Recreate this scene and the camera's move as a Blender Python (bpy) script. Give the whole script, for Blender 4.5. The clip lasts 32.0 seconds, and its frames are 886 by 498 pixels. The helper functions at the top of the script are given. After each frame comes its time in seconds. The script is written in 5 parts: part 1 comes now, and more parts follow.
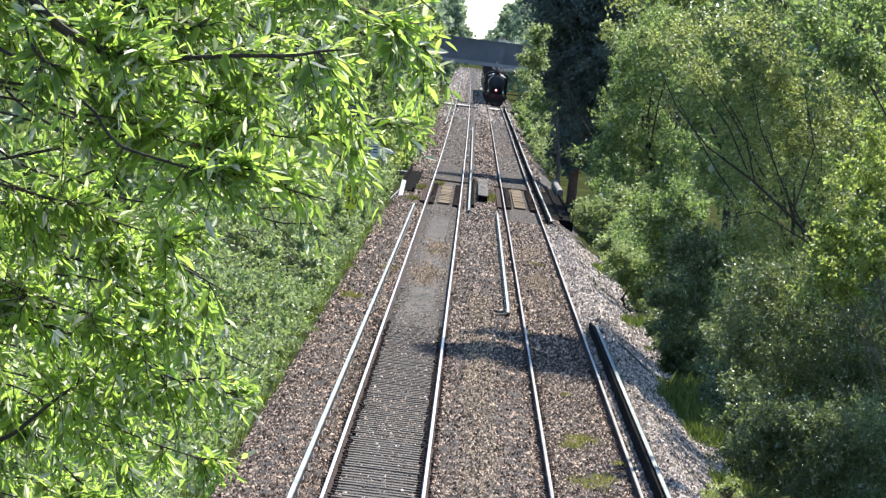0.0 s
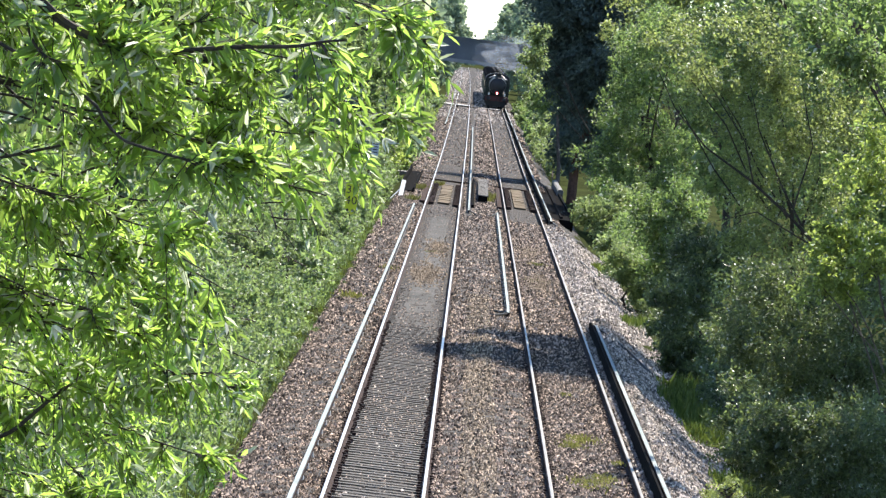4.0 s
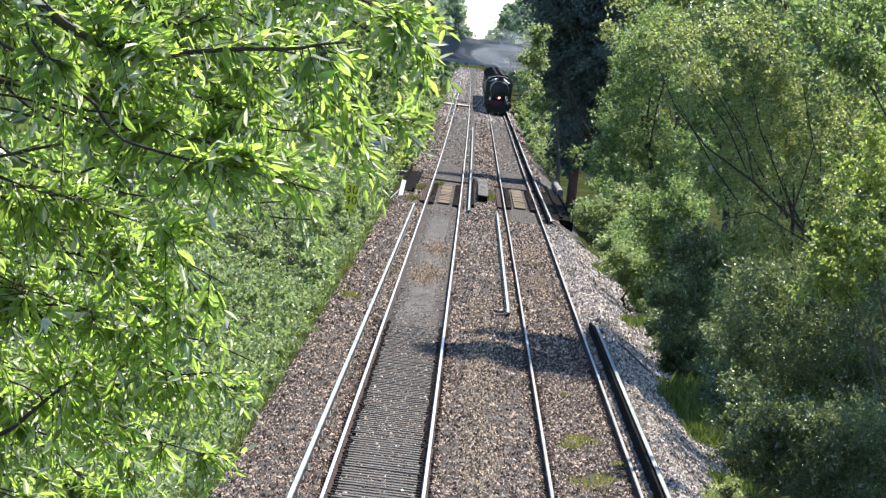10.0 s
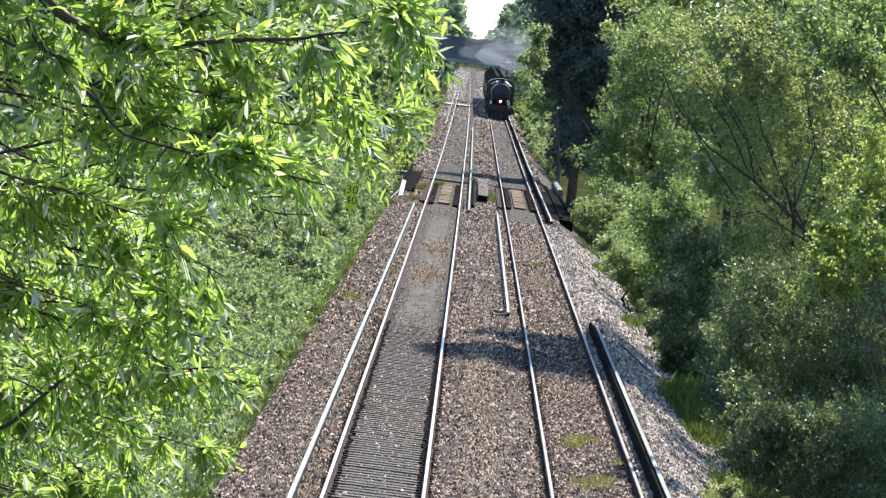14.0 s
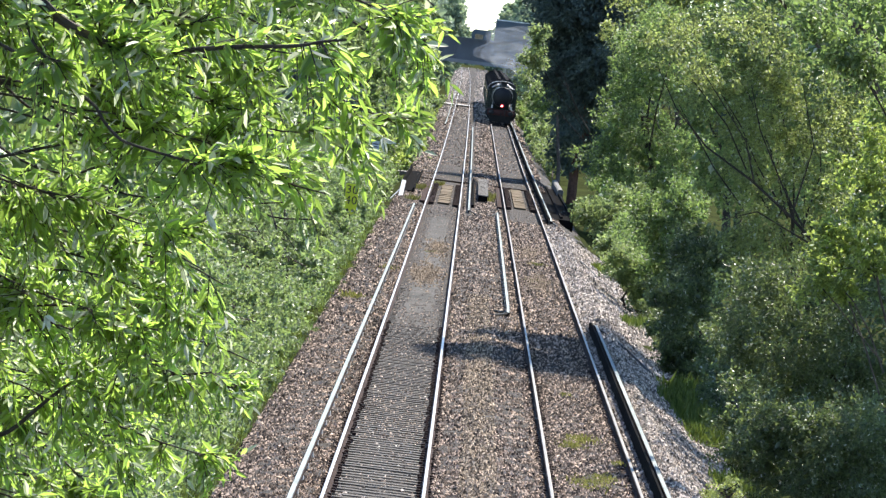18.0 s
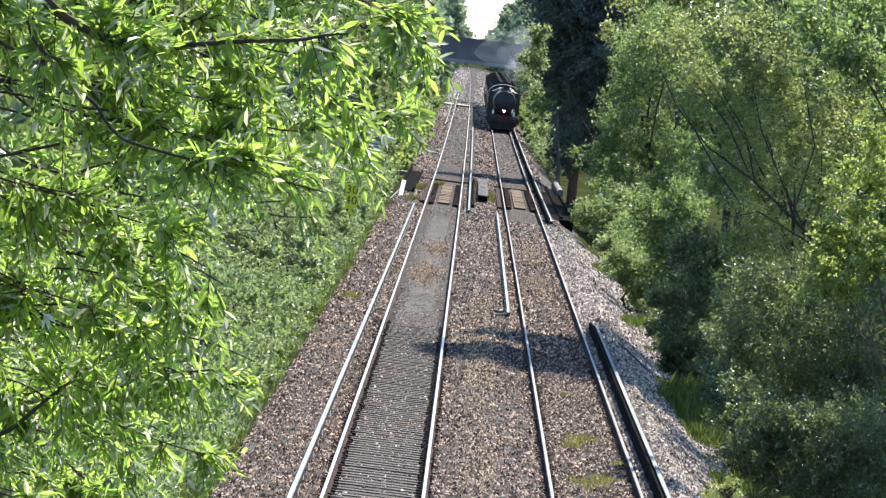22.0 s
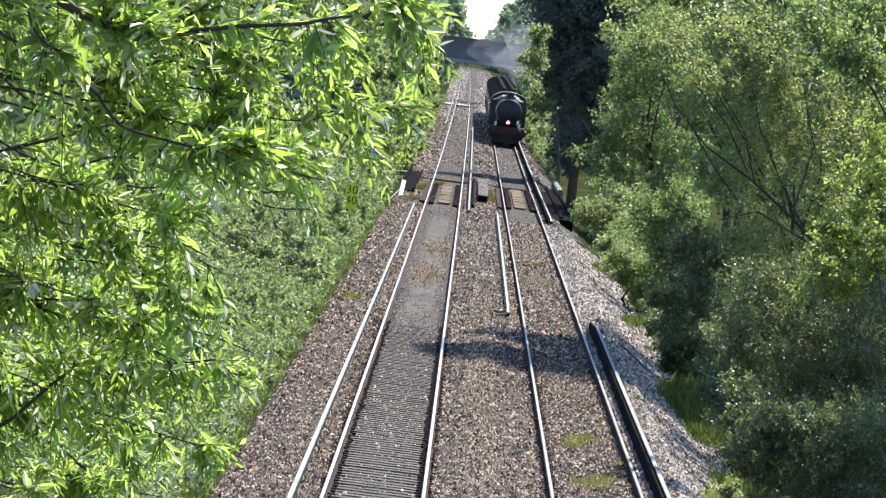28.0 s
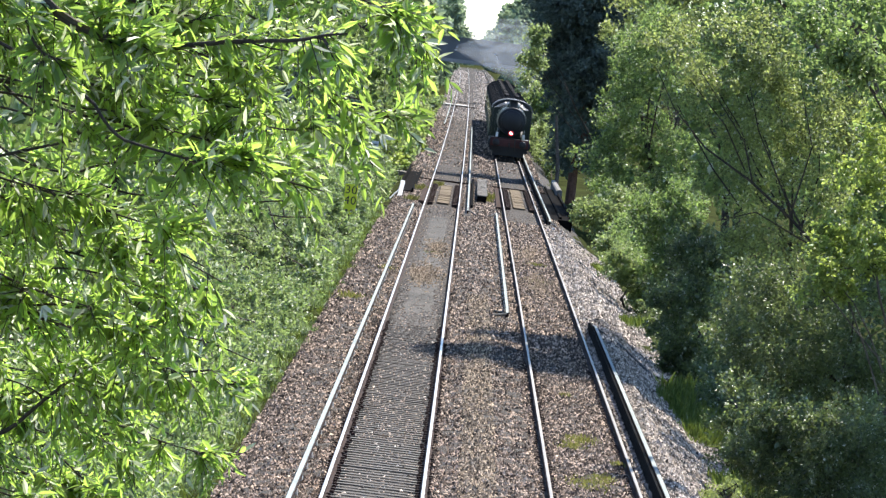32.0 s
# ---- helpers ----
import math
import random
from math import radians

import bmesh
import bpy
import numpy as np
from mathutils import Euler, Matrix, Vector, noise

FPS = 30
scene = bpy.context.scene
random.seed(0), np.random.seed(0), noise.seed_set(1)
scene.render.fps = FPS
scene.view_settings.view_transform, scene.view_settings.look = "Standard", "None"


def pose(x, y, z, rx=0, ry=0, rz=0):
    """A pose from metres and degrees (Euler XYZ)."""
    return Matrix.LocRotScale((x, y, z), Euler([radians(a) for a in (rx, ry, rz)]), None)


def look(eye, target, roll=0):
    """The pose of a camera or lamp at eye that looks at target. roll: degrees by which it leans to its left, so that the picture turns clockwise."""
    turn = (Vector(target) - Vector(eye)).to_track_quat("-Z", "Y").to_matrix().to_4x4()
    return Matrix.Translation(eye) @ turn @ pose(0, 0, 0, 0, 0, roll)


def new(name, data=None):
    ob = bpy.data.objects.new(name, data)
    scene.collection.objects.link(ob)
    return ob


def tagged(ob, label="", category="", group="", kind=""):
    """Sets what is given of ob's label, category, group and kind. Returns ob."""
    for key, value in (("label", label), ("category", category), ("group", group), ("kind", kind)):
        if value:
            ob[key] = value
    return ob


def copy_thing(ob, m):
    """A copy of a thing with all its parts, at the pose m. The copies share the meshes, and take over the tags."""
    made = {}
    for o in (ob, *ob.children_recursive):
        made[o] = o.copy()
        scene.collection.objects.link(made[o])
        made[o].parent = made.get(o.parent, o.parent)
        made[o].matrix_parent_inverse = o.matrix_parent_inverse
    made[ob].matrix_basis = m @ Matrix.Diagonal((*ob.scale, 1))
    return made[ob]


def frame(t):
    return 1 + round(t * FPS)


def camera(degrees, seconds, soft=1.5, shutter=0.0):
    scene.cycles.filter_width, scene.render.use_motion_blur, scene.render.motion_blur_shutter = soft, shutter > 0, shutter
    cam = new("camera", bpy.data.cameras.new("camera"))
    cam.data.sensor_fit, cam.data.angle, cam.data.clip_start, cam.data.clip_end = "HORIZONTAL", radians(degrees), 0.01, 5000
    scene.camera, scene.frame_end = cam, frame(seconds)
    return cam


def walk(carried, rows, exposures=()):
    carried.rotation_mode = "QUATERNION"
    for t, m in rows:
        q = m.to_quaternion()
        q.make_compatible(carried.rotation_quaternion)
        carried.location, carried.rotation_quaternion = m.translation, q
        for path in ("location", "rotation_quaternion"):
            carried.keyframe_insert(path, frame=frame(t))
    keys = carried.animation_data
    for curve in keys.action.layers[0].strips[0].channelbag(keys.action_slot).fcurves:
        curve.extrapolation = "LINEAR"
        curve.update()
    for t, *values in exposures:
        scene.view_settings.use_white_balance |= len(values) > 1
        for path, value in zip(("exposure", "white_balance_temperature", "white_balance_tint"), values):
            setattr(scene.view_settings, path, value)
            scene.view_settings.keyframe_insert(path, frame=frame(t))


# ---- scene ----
cam = camera(9.11, 32.0, soft=1.35)
EYE = (0.0, 0.0, 6.877)
AIM = (-20.4, 9840.0, 6.877 - 356.3)


def stance(right=0.0, down=0.0):
    """The tripod head gives a little in the wind."""
    return look(EYE, (AIM[0] + right, AIM[1], AIM[2] - down), 7.18)


walk(cam, [(0.0, stance()), (19.6, stance()), (20.0, stance(3, 1.5)), (20.4, stance()), (28.6, stance()), (29.0, stance(1.5, 0)), (29.4, stance()), (31.5, stance()), (32.0, stance(1.6, -0.6))])

# ---- light ----
SUN_AZ, SUN_EL = radians(26), radians(54)
SUN = Vector((math.sin(SUN_AZ) * math.cos(SUN_EL), math.cos(SUN_AZ) * math.cos(SUN_EL), math.sin(SUN_EL)))
world = bpy.data.worlds.new("sky")
scene.world = world
world.use_nodes = True
wn = world.node_tree.nodes
sky = wn.new("ShaderNodeTexSky")
sky.sky_type = "NISHITA"
sky.sun_disc = False
sky.sun_elevation, sky.sun_rotation = SUN_EL, SUN_AZ
sky.air_density, sky.dust_density, sky.ozone_density = 0.8, 0.0, 3.0
world.node_tree.links.new(sky.outputs[0], wn["Background"].inputs[0])
wn["Background"].inputs[1].default_value = 0.13
sun = new("sun", bpy.data.lights.new("sun", "SUN"))
sun.data.energy, sun.data.angle, sun.data.color = 5.0, radians(0.53), (1.0, 0.94, 0.84)
sun.matrix_world = look(SUN * 300, (0, 0, 0))
scene.view_settings.exposure = 1.16


# ---- materials ----
def surface(name, dark, light, scale=4.0, rough=0.8, metal=0.0, bump=0.3, fine=40.0, detail=6.0, random_by="", spread=0.25, spec=0.4):
    """A surface whose colour wanders between two tones at two scales, with a fine relief."""
    m = bpy.data.materials.new(name)
    m.use_nodes = True
    n, l = m.node_tree.nodes, m.node_tree.links
    b = n["Principled BSDF"]
    b.inputs["Roughness"].default_value, b.inputs["Metallic"].default_value = rough, metal
    b.inputs["Specular IOR Level"].default_value = spec
    co = n.new("ShaderNodeTexCoord")
    big, small = n.new("ShaderNodeTexNoise"), n.new("ShaderNodeTexNoise")
    for tex, s in ((big, scale), (small, fine)):
        tex.inputs["Scale"].default_value, tex.inputs["Detail"].default_value = s, detail
        l.new(co.outputs["Object"], tex.inputs["Vector"])
    add = n.new("ShaderNodeMath")
    add.operation = "MULTIPLY_ADD"
    l.new(small.outputs[0], add.inputs[0])
    add.inputs[1].default_value = 0.6
    l.new(big.outputs[0], add.inputs[2])
    last = add
    if random_by:
        src = n.new("ShaderNodeObjectInfo" if random_by == "object" else "ShaderNodeNewGeometry")
        wob = n.new("ShaderNodeMath")
        wob.operation = "MULTIPLY_ADD"
        l.new(src.outputs["Random" if random_by == "object" else "Random Per Island"], wob.inputs[0])
        wob.inputs[1].default_value = spread
        l.new(add.outputs[0], wob.inputs[2])
        last = wob
    ramp = n.new("ShaderNodeValToRGB")
    ramp.color_ramp.elements[0].position, ramp.color_ramp.elements[1].position = 0.55, 1.1 if not random_by else 1.05 + spread
    if ramp.color_ramp.elements[1].position > 1:
        mul = n.new("ShaderNodeMath")
        mul.operation = "MULTIPLY"
        mul.inputs[1].default_value = 0.75
        l.new(last.outputs[0], mul.inputs[0])
        last = mul
        ramp.color_ramp.elements[0].position, ramp.color_ramp.elements[1].position = 0.4, 0.82 + 0.7 * (spread if random_by else 0)
    ramp.color_ramp.elements[0].color, ramp.color_ramp.elements[1].color = (*dark, 1), (*light, 1)
    l.new(last.outputs[0], ramp.inputs[0])
    l.new(ramp.outputs[0], b.inputs["Base Color"])
    if bump:
        bp = n.new("ShaderNodeBump")
        bp.inputs["Strength"].default_value, bp.inputs["Distance"].default_value = bump, 0.02
        l.new(small.outputs[0], bp.inputs["Height"])
        l.new(bp.outputs[0], b.inputs["Normal"])
    return m


def leaf_surface(name, dark, light, through_it, rough=0.45, amount=0.4, spec=0.5, pale=0.0):
    """Leaves: each takes a tone of its own, some are coloured pale for sun glints and undersides; light passes through
    them.
    """
    m = bpy.data.materials.new(name)
    m.use_nodes = True
    n, l = m.node_tree.nodes, m.node_tree.links
    b, out = n["Principled BSDF"], n["Material Output"]
    b.inputs["Roughness"].default_value = rough
    b.inputs["Specular IOR Level"].default_value = spec
    geo, ramp, glowing = n.new("ShaderNodeNewGeometry"), n.new("ShaderNodeValToRGB"), n.new("ShaderNodeValToRGB")
    ramp.color_ramp.elements[0].color, ramp.color_ramp.elements[1].color = (*dark, 1), (*light, 1)
    glowing.color_ramp.elements[0].color = (*[0.4 * v for v in through_it], 1)
    glowing.color_ramp.elements[1].color = (*[min(1.0, 1.15 * v) for v in through_it], 1)
    # White glints are coloured into this share of the leaves, with pale undersides.
    if pale:
        glowing.color_ramp.elements[1].position = 0.99 - pale
        glowing.color_ramp.elements.new(1.0 - pale).color = (0.6, 0.66, 0.42, 1)
        ramp.color_ramp.elements[1].position = 0.99 - pale
        e = ramp.color_ramp.elements.new(1.0 - pale)
        e.color = (0.34, 0.37, 0.29, 1)
        ramp.color_ramp.elements.new(1.0).color = (0.6, 0.61, 0.57, 1)
    l.new(geo.outputs["Random Per Island"], ramp.inputs[0])
    l.new(geo.outputs["Random Per Island"], glowing.inputs[0])
    l.new(ramp.outputs[0], b.inputs["Base Color"])
    tr, mix = n.new("ShaderNodeBsdfTranslucent"), n.new("ShaderNodeMixShader")
    l.new(glowing.outputs[0], tr.inputs[0])
    mix.inputs[0].default_value = amount
    l.new(b.outputs[0], mix.inputs[1])
    l.new(tr.outputs[0], mix.inputs[2])
    l.new(mix.outputs[0], out.inputs[0])
    return m


def glow(name, color, strength):
    m = bpy.data.materials.new(name)
    m.use_nodes = True
    b = m.node_tree.nodes["Principled BSDF"]
    b.inputs["Base Color"].default_value = (*color, 1)
    b.inputs["Emission Color"].default_value, b.inputs["Emission Strength"].default_value = (*color, 1), strength
    return m


STEEL = surface("polished_rail_steel", (0.34, 0.325, 0.305), (0.52, 0.5, 0.475), 0.5, 0.4, 0.9, 0.1, 30)
WORN_STEEL = surface("dull_rail_steel", (0.17, 0.155, 0.138), (0.31, 0.285, 0.255), 0.4, 0.5, 0.5, 0.1, 30)
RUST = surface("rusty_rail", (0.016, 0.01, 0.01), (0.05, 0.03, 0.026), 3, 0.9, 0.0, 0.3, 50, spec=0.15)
CONDUCTOR = surface("conductor_rail_steel", (0.15, 0.175, 0.163), (0.28, 0.312, 0.295), 0.6, 0.6, 0.1, 0.15, 25, spec=0.4)
CONCRETE = surface("sleeper_concrete", (0.032, 0.029, 0.026), (0.095, 0.085, 0.076), 2.5, 0.9, 0, 0.4, 45, random_by="object")


def stone_surface(name, dark, middle, light):
    """Broken stone: each takes a tone of its own, most coloured dark for the shaded gaps between stones, a few pale."""
    m = surface(name, dark, light, 0.35, 0.85, 0, 0.2, 20)
    n, l = m.node_tree.nodes, m.node_tree.links
    geo, ramp = n.new("ShaderNodeNewGeometry"), n.new("ShaderNodeValToRGB")
    e = ramp.color_ramp.elements
    e[0].color, e[1].color = (*dark, 1), (*light, 1)
    e.new(0.6).color = (*middle, 1)
    l.new(geo.outputs["Random Per Island"], ramp.inputs[0])
    l.new(ramp.outputs[0], n["Principled BSDF"].inputs["Base Color"])
    return m


STONE = stone_surface("ballast_stone", (0.007, 0.005, 0.004), (0.135, 0.09, 0.062), (0.78, 0.58, 0.44))
# Paler tone puts sun on the shoulder and far-off sheen into the colour.
PALE_STONE = stone_surface("lit_ballast_stone", (0.02, 0.015, 0.012), (0.42, 0.34, 0.28), (0.92, 0.79, 0.68))
SAND_STONE = stone_surface("tan_ballast_stone", (0.02, 0.014, 0.009), (0.26, 0.19, 0.125), (0.66, 0.51, 0.36))
TIMBER = surface("weathered_deck_timber", (0.075, 0.057, 0.038), (0.16, 0.125, 0.085), 3, 0.9, 0, 0.3, 40, random_by="object", spec=0.1)
DARK_TIMBER = surface("dark_brown_timber", (0.014, 0.009, 0.008), (0.05, 0.032, 0.026), 3, 0.95, 0, 0.4, 40, random_by="object", spec=0.1)
# Near-zero tone: the underbridge's deep shadow is put into the colour.
BLACK_IRON = surface("shadow_black_iron", (0.003, 0.003, 0.003), (0.011, 0.01, 0.01), 2, 1.0, 0.0, 0.3, 30, spec=0.03)
GIRDER = surface("grey_bridge_paint", (0.1, 0.108, 0.125), (0.17, 0.18, 0.2), 0.4, 0.6, 0.1, 0.2, 8)
PALE_EDGE = surface("pale_grey_edge", (0.22, 0.22, 0.225), (0.34, 0.34, 0.345), 0.6, 0.85, 0, 0.3, 10)
BRICK = surface("sooty_brick", (0.16, 0.12, 0.1), (0.34, 0.27, 0.23), 3, 0.9, 0, 0.4, 30, random_by="object", spread=0.4)
PALE_LEAF = leaf_surface("pale_dead_leaf", (0.6, 0.6, 0.5), (0.7, 0.72, 0.6), (0.7, 0.75, 0.55), 0.5, 0.4, 0.4)
WHITE = surface("chipped_white_paint", (0.6, 0.6, 0.57), (0.82, 0.82, 0.8), 3, 0.6, 0, 0.2, 30)
YELLOW = surface("yellow_sign_paint", (0.7, 0.74, 0.03), (0.8, 0.82, 0.05), 2, 0.5, 0, 0.05, 30)
SIGN_BLUE = surface("pale_blue_sign_paint", (0.5, 0.56, 0.62), (0.62, 0.68, 0.74), 2, 0.5, 0, 0.05, 30)
BLACK_PAINT = surface("black_paint", (0.012, 0.012, 0.012), (0.03, 0.03, 0.03), 2, 0.5, 0, 0.05, 30)
ENGINE_BLACK = surface("sooty_engine_black", (0.008, 0.009, 0.011), (0.024, 0.025, 0.03), 1.2, 0.55, 0.0, 0.08, 25)
ENGINE_GREEN = surface("dark_green_engine_paint", (0.009, 0.015, 0.012), (0.022, 0.033, 0.026), 1.2, 0.4, 0.0, 0.05, 25)
BUFFER_RED = surface("faded_red_paint", (0.04, 0.012, 0.011), (0.09, 0.022, 0.02), 2, 0.55, 0, 0.1, 30)
BRASS = surface("bright_metal", (0.15, 0.145, 0.135), (0.3, 0.29, 0.27), 3, 0.4, 0.8, 0.05, 40)
GREY_ROOF = surface("sooty_grey_roof", (0.1, 0.1, 0.105), (0.2, 0.2, 0.205), 1.5, 0.5, 0, 0.15, 25)
COAL = surface("coal", (0.01, 0.01, 0.01), (0.04, 0.04, 0.042), 5, 0.4, 0, 0.8, 12)
BARK = surface("grey_brown_bark", (0.04, 0.032, 0.026), (0.14, 0.115, 0.095), 5, 0.9, 0, 0.8, 40)
DARK_BARK = surface("dark_bark", (0.022, 0.018, 0.015), (0.07, 0.055, 0.045), 5, 0.9, 0, 0.8, 40)
RED_BARK = surface("reddish_bark", (0.06, 0.03, 0.022), (0.17, 0.09, 0.065), 5, 0.9, 0, 0.8, 40)
CABLE = surface("black_cable", (0.012, 0.012, 0.012), (0.035, 0.033, 0.03), 3, 0.6, 0, 0.1, 30)
POT = surface("glazed_insulator", (0.35, 0.33, 0.3), (0.6, 0.57, 0.52), 3, 0.35, 0, 0.05, 30, random_by="object")
HEADLIGHT = glow("headlight_lens", (1.0, 0.5, 0.52), 9.0)
RED_HALO = glow("red_halo", (0.8, 0.04, 0.05), 0.35)
COACH_PAINT = surface("dark_green_coach_paint", (0.008, 0.012, 0.01), (0.02, 0.028, 0.022), 1.0, 0.65, 0, 0.05, 20, spec=0.2)
COACH_ROOF = surface("sooty_pale_roof", (0.02, 0.02, 0.022), (0.055, 0.055, 0.058), 0.8, 1.0, 0, 0.15, 12, spec=0.0)
DARK_GLASS = surface("dark_window_glass", (0.01, 0.012, 0.014), (0.02, 0.022, 0.025), 1, 0.08, 0, 0, 10, spec=0.8)
WILLOW = leaf_surface("willow_leaf", (0.04, 0.085, 0.022), (0.15, 0.22, 0.06), (0.6, 0.88, 0.15), 0.5, 0.54, 1.0, 0.14)
BRAMBLE = leaf_surface("bramble_leaf", (0.06, 0.1, 0.045), (0.23, 0.29, 0.15), (0.42, 0.57, 0.18), 0.45, 0.42, 0.9, 0.06)
HEDGE = leaf_surface("hedge_leaf", (0.045, 0.082, 0.032), (0.15, 0.2, 0.08), (0.38, 0.54, 0.15), 0.45, 0.44, 0.6, 0.03)
SPRING = leaf_surface("pale_green_leaf", (0.08, 0.12, 0.04), (0.2, 0.25, 0.11), (0.46, 0.58, 0.2), 0.45, 0.44, 0.6, 0.03)
BIRCH = leaf_surface("olive_leaf", (0.065, 0.09, 0.034), (0.21, 0.24, 0.095), (0.52, 0.62, 0.18), 0.45, 0.46, 0.7, 0.04)
# Bluish dark tone carries both shade and haze in the leaf colour.
SHADE = leaf_surface("shade_haze_leaf", (0.08, 0.115, 0.11), (0.14, 0.18, 0.165), (0.12, 0.18, 0.12), 0.7, 0.3, 0.25)
# Darker leaf: the shade below the near trees is put into its colour.
SHADED_LEAF = leaf_surface("shaded_leaf", (0.03, 0.055, 0.024), (0.1, 0.135, 0.058), (0.28, 0.37, 0.11), 0.42, 0.38, 0.8, 0.03)
# Brighter, yellower leaf: sunlight is put into its colour.
SUNNY = leaf_surface("sunlit_leaf", (0.06, 0.1, 0.028), (0.19, 0.25, 0.08), (0.56, 0.7, 0.15), 0.45, 0.5, 0.7, 0.03)
# Paler, greyer leaf: distance haze is mixed into its colour.
DISTANT = leaf_surface("hazed_leaf", (0.14, 0.2, 0.14), (0.27, 0.34, 0.25), (0.42, 0.54, 0.3), 0.5, 0.36, 0.3)
GRASS = leaf_surface("grass_blade", (0.08, 0.13, 0.025), (0.2, 0.24, 0.07), (0.35, 0.45, 0.08), 0.5, 0.3, 0.3)
MOSS = leaf_surface("yellow_green_weed", (0.14, 0.15, 0.04), (0.32, 0.31, 0.1), (0.45, 0.45, 0.12), 0.6, 0.3, 0.2, 0)


def ground_surface():
    """Soil and grass."""
    m = surface("soil_and_grass", (0.018, 0.02, 0.01), (0.05, 0.06, 0.022), 0.3, 1.0, 0, 0.6, 8, spec=0.0)
    return m


def ballast_surface():
    """Trodden stone: a cell pattern for the stones between those built singly, with browner and greyer stretches."""
    m = bpy.data.materials.new("ballast_bed")
    m.use_nodes = True
    n, l = m.node_tree.nodes, m.node_tree.links
    b = n["Principled BSDF"]
    b.inputs["Roughness"].default_value = 0.9
    co = n.new("ShaderNodeTexCoord")
    cell, big = n.new("ShaderNodeTexVoronoi"), n.new("ShaderNodeTexNoise")
    cell.inputs["Scale"].default_value, big.inputs["Scale"].default_value = 17.0, 0.5
    big.inputs["Detail"].default_value, big.inputs["Roughness"].default_value = 10, 0.72
    for tex in (cell, big):
        l.new(co.outputs["Object"], tex.inputs["Vector"])
    sep = n.new("ShaderNodeSeparateColor")
    l.new(cell.outputs["Color"], sep.inputs[0])
    tone = n.new("ShaderNodeValToRGB")
    tone.color_ramp.elements[0].color, tone.color_ramp.elements[1].color = (0.008, 0.006, 0.004, 1), (0.05, 0.036, 0.026, 1)
    l.new(sep.outputs[0], tone.inputs[0])
    stain = n.new("ShaderNodeValToRGB")
    stain.color_ramp.elements[0].position, stain.color_ramp.elements[1].position = 0.35, 0.68
    stain.color_ramp.elements[0].color, stain.color_ramp.elements[1].color = (0.6, 0.58, 0.57, 1), (1.2, 1.06, 0.92, 1)
    l.new(big.outputs[0], stain.inputs[0])
    mul = n.new("ShaderNodeMixRGB")
    mul.blend_type = "MULTIPLY"
    mul.inputs[0].default_value = 1
    l.new(tone.outputs[0], mul.inputs[1])
    l.new(stain.outputs[0], mul.inputs[2])
    l.new(mul.outputs[0], b.inputs["Base Color"])
    bp = n.new("ShaderNodeBump")
    bp.inputs["Strength"].default_value, bp.inputs["Distance"].default_value = 0.9, 0.04
    bp.invert = True
    l.new(cell.outputs["Distance"], bp.inputs["Height"])
    l.new(bp.outputs[0], b.inputs["Normal"])
    return m


SOIL, BALLAST = ground_surface(), ballast_surface()
DUST = surface("grey_track_dust", (0.03, 0.027, 0.023), (0.085, 0.076, 0.066), 0.5, 0.95, 0, 0.7, 30)
SAND = surface("brown_silt", (0.14, 0.1, 0.065), (0.36, 0.265, 0.175), 1.0, 0.95, 0, 0.5, 20)

# ---- building blocks ----
rng = np.random.default_rng(7)


def mesh_of(name, verts, faces, mat, smooth=False):
    me = bpy.data.meshes.new(name)
    me.from_pydata(verts, [], faces)
    me.materials.append(mat)
    if smooth:
        me.shade_smooth()
    me.update()
    return me


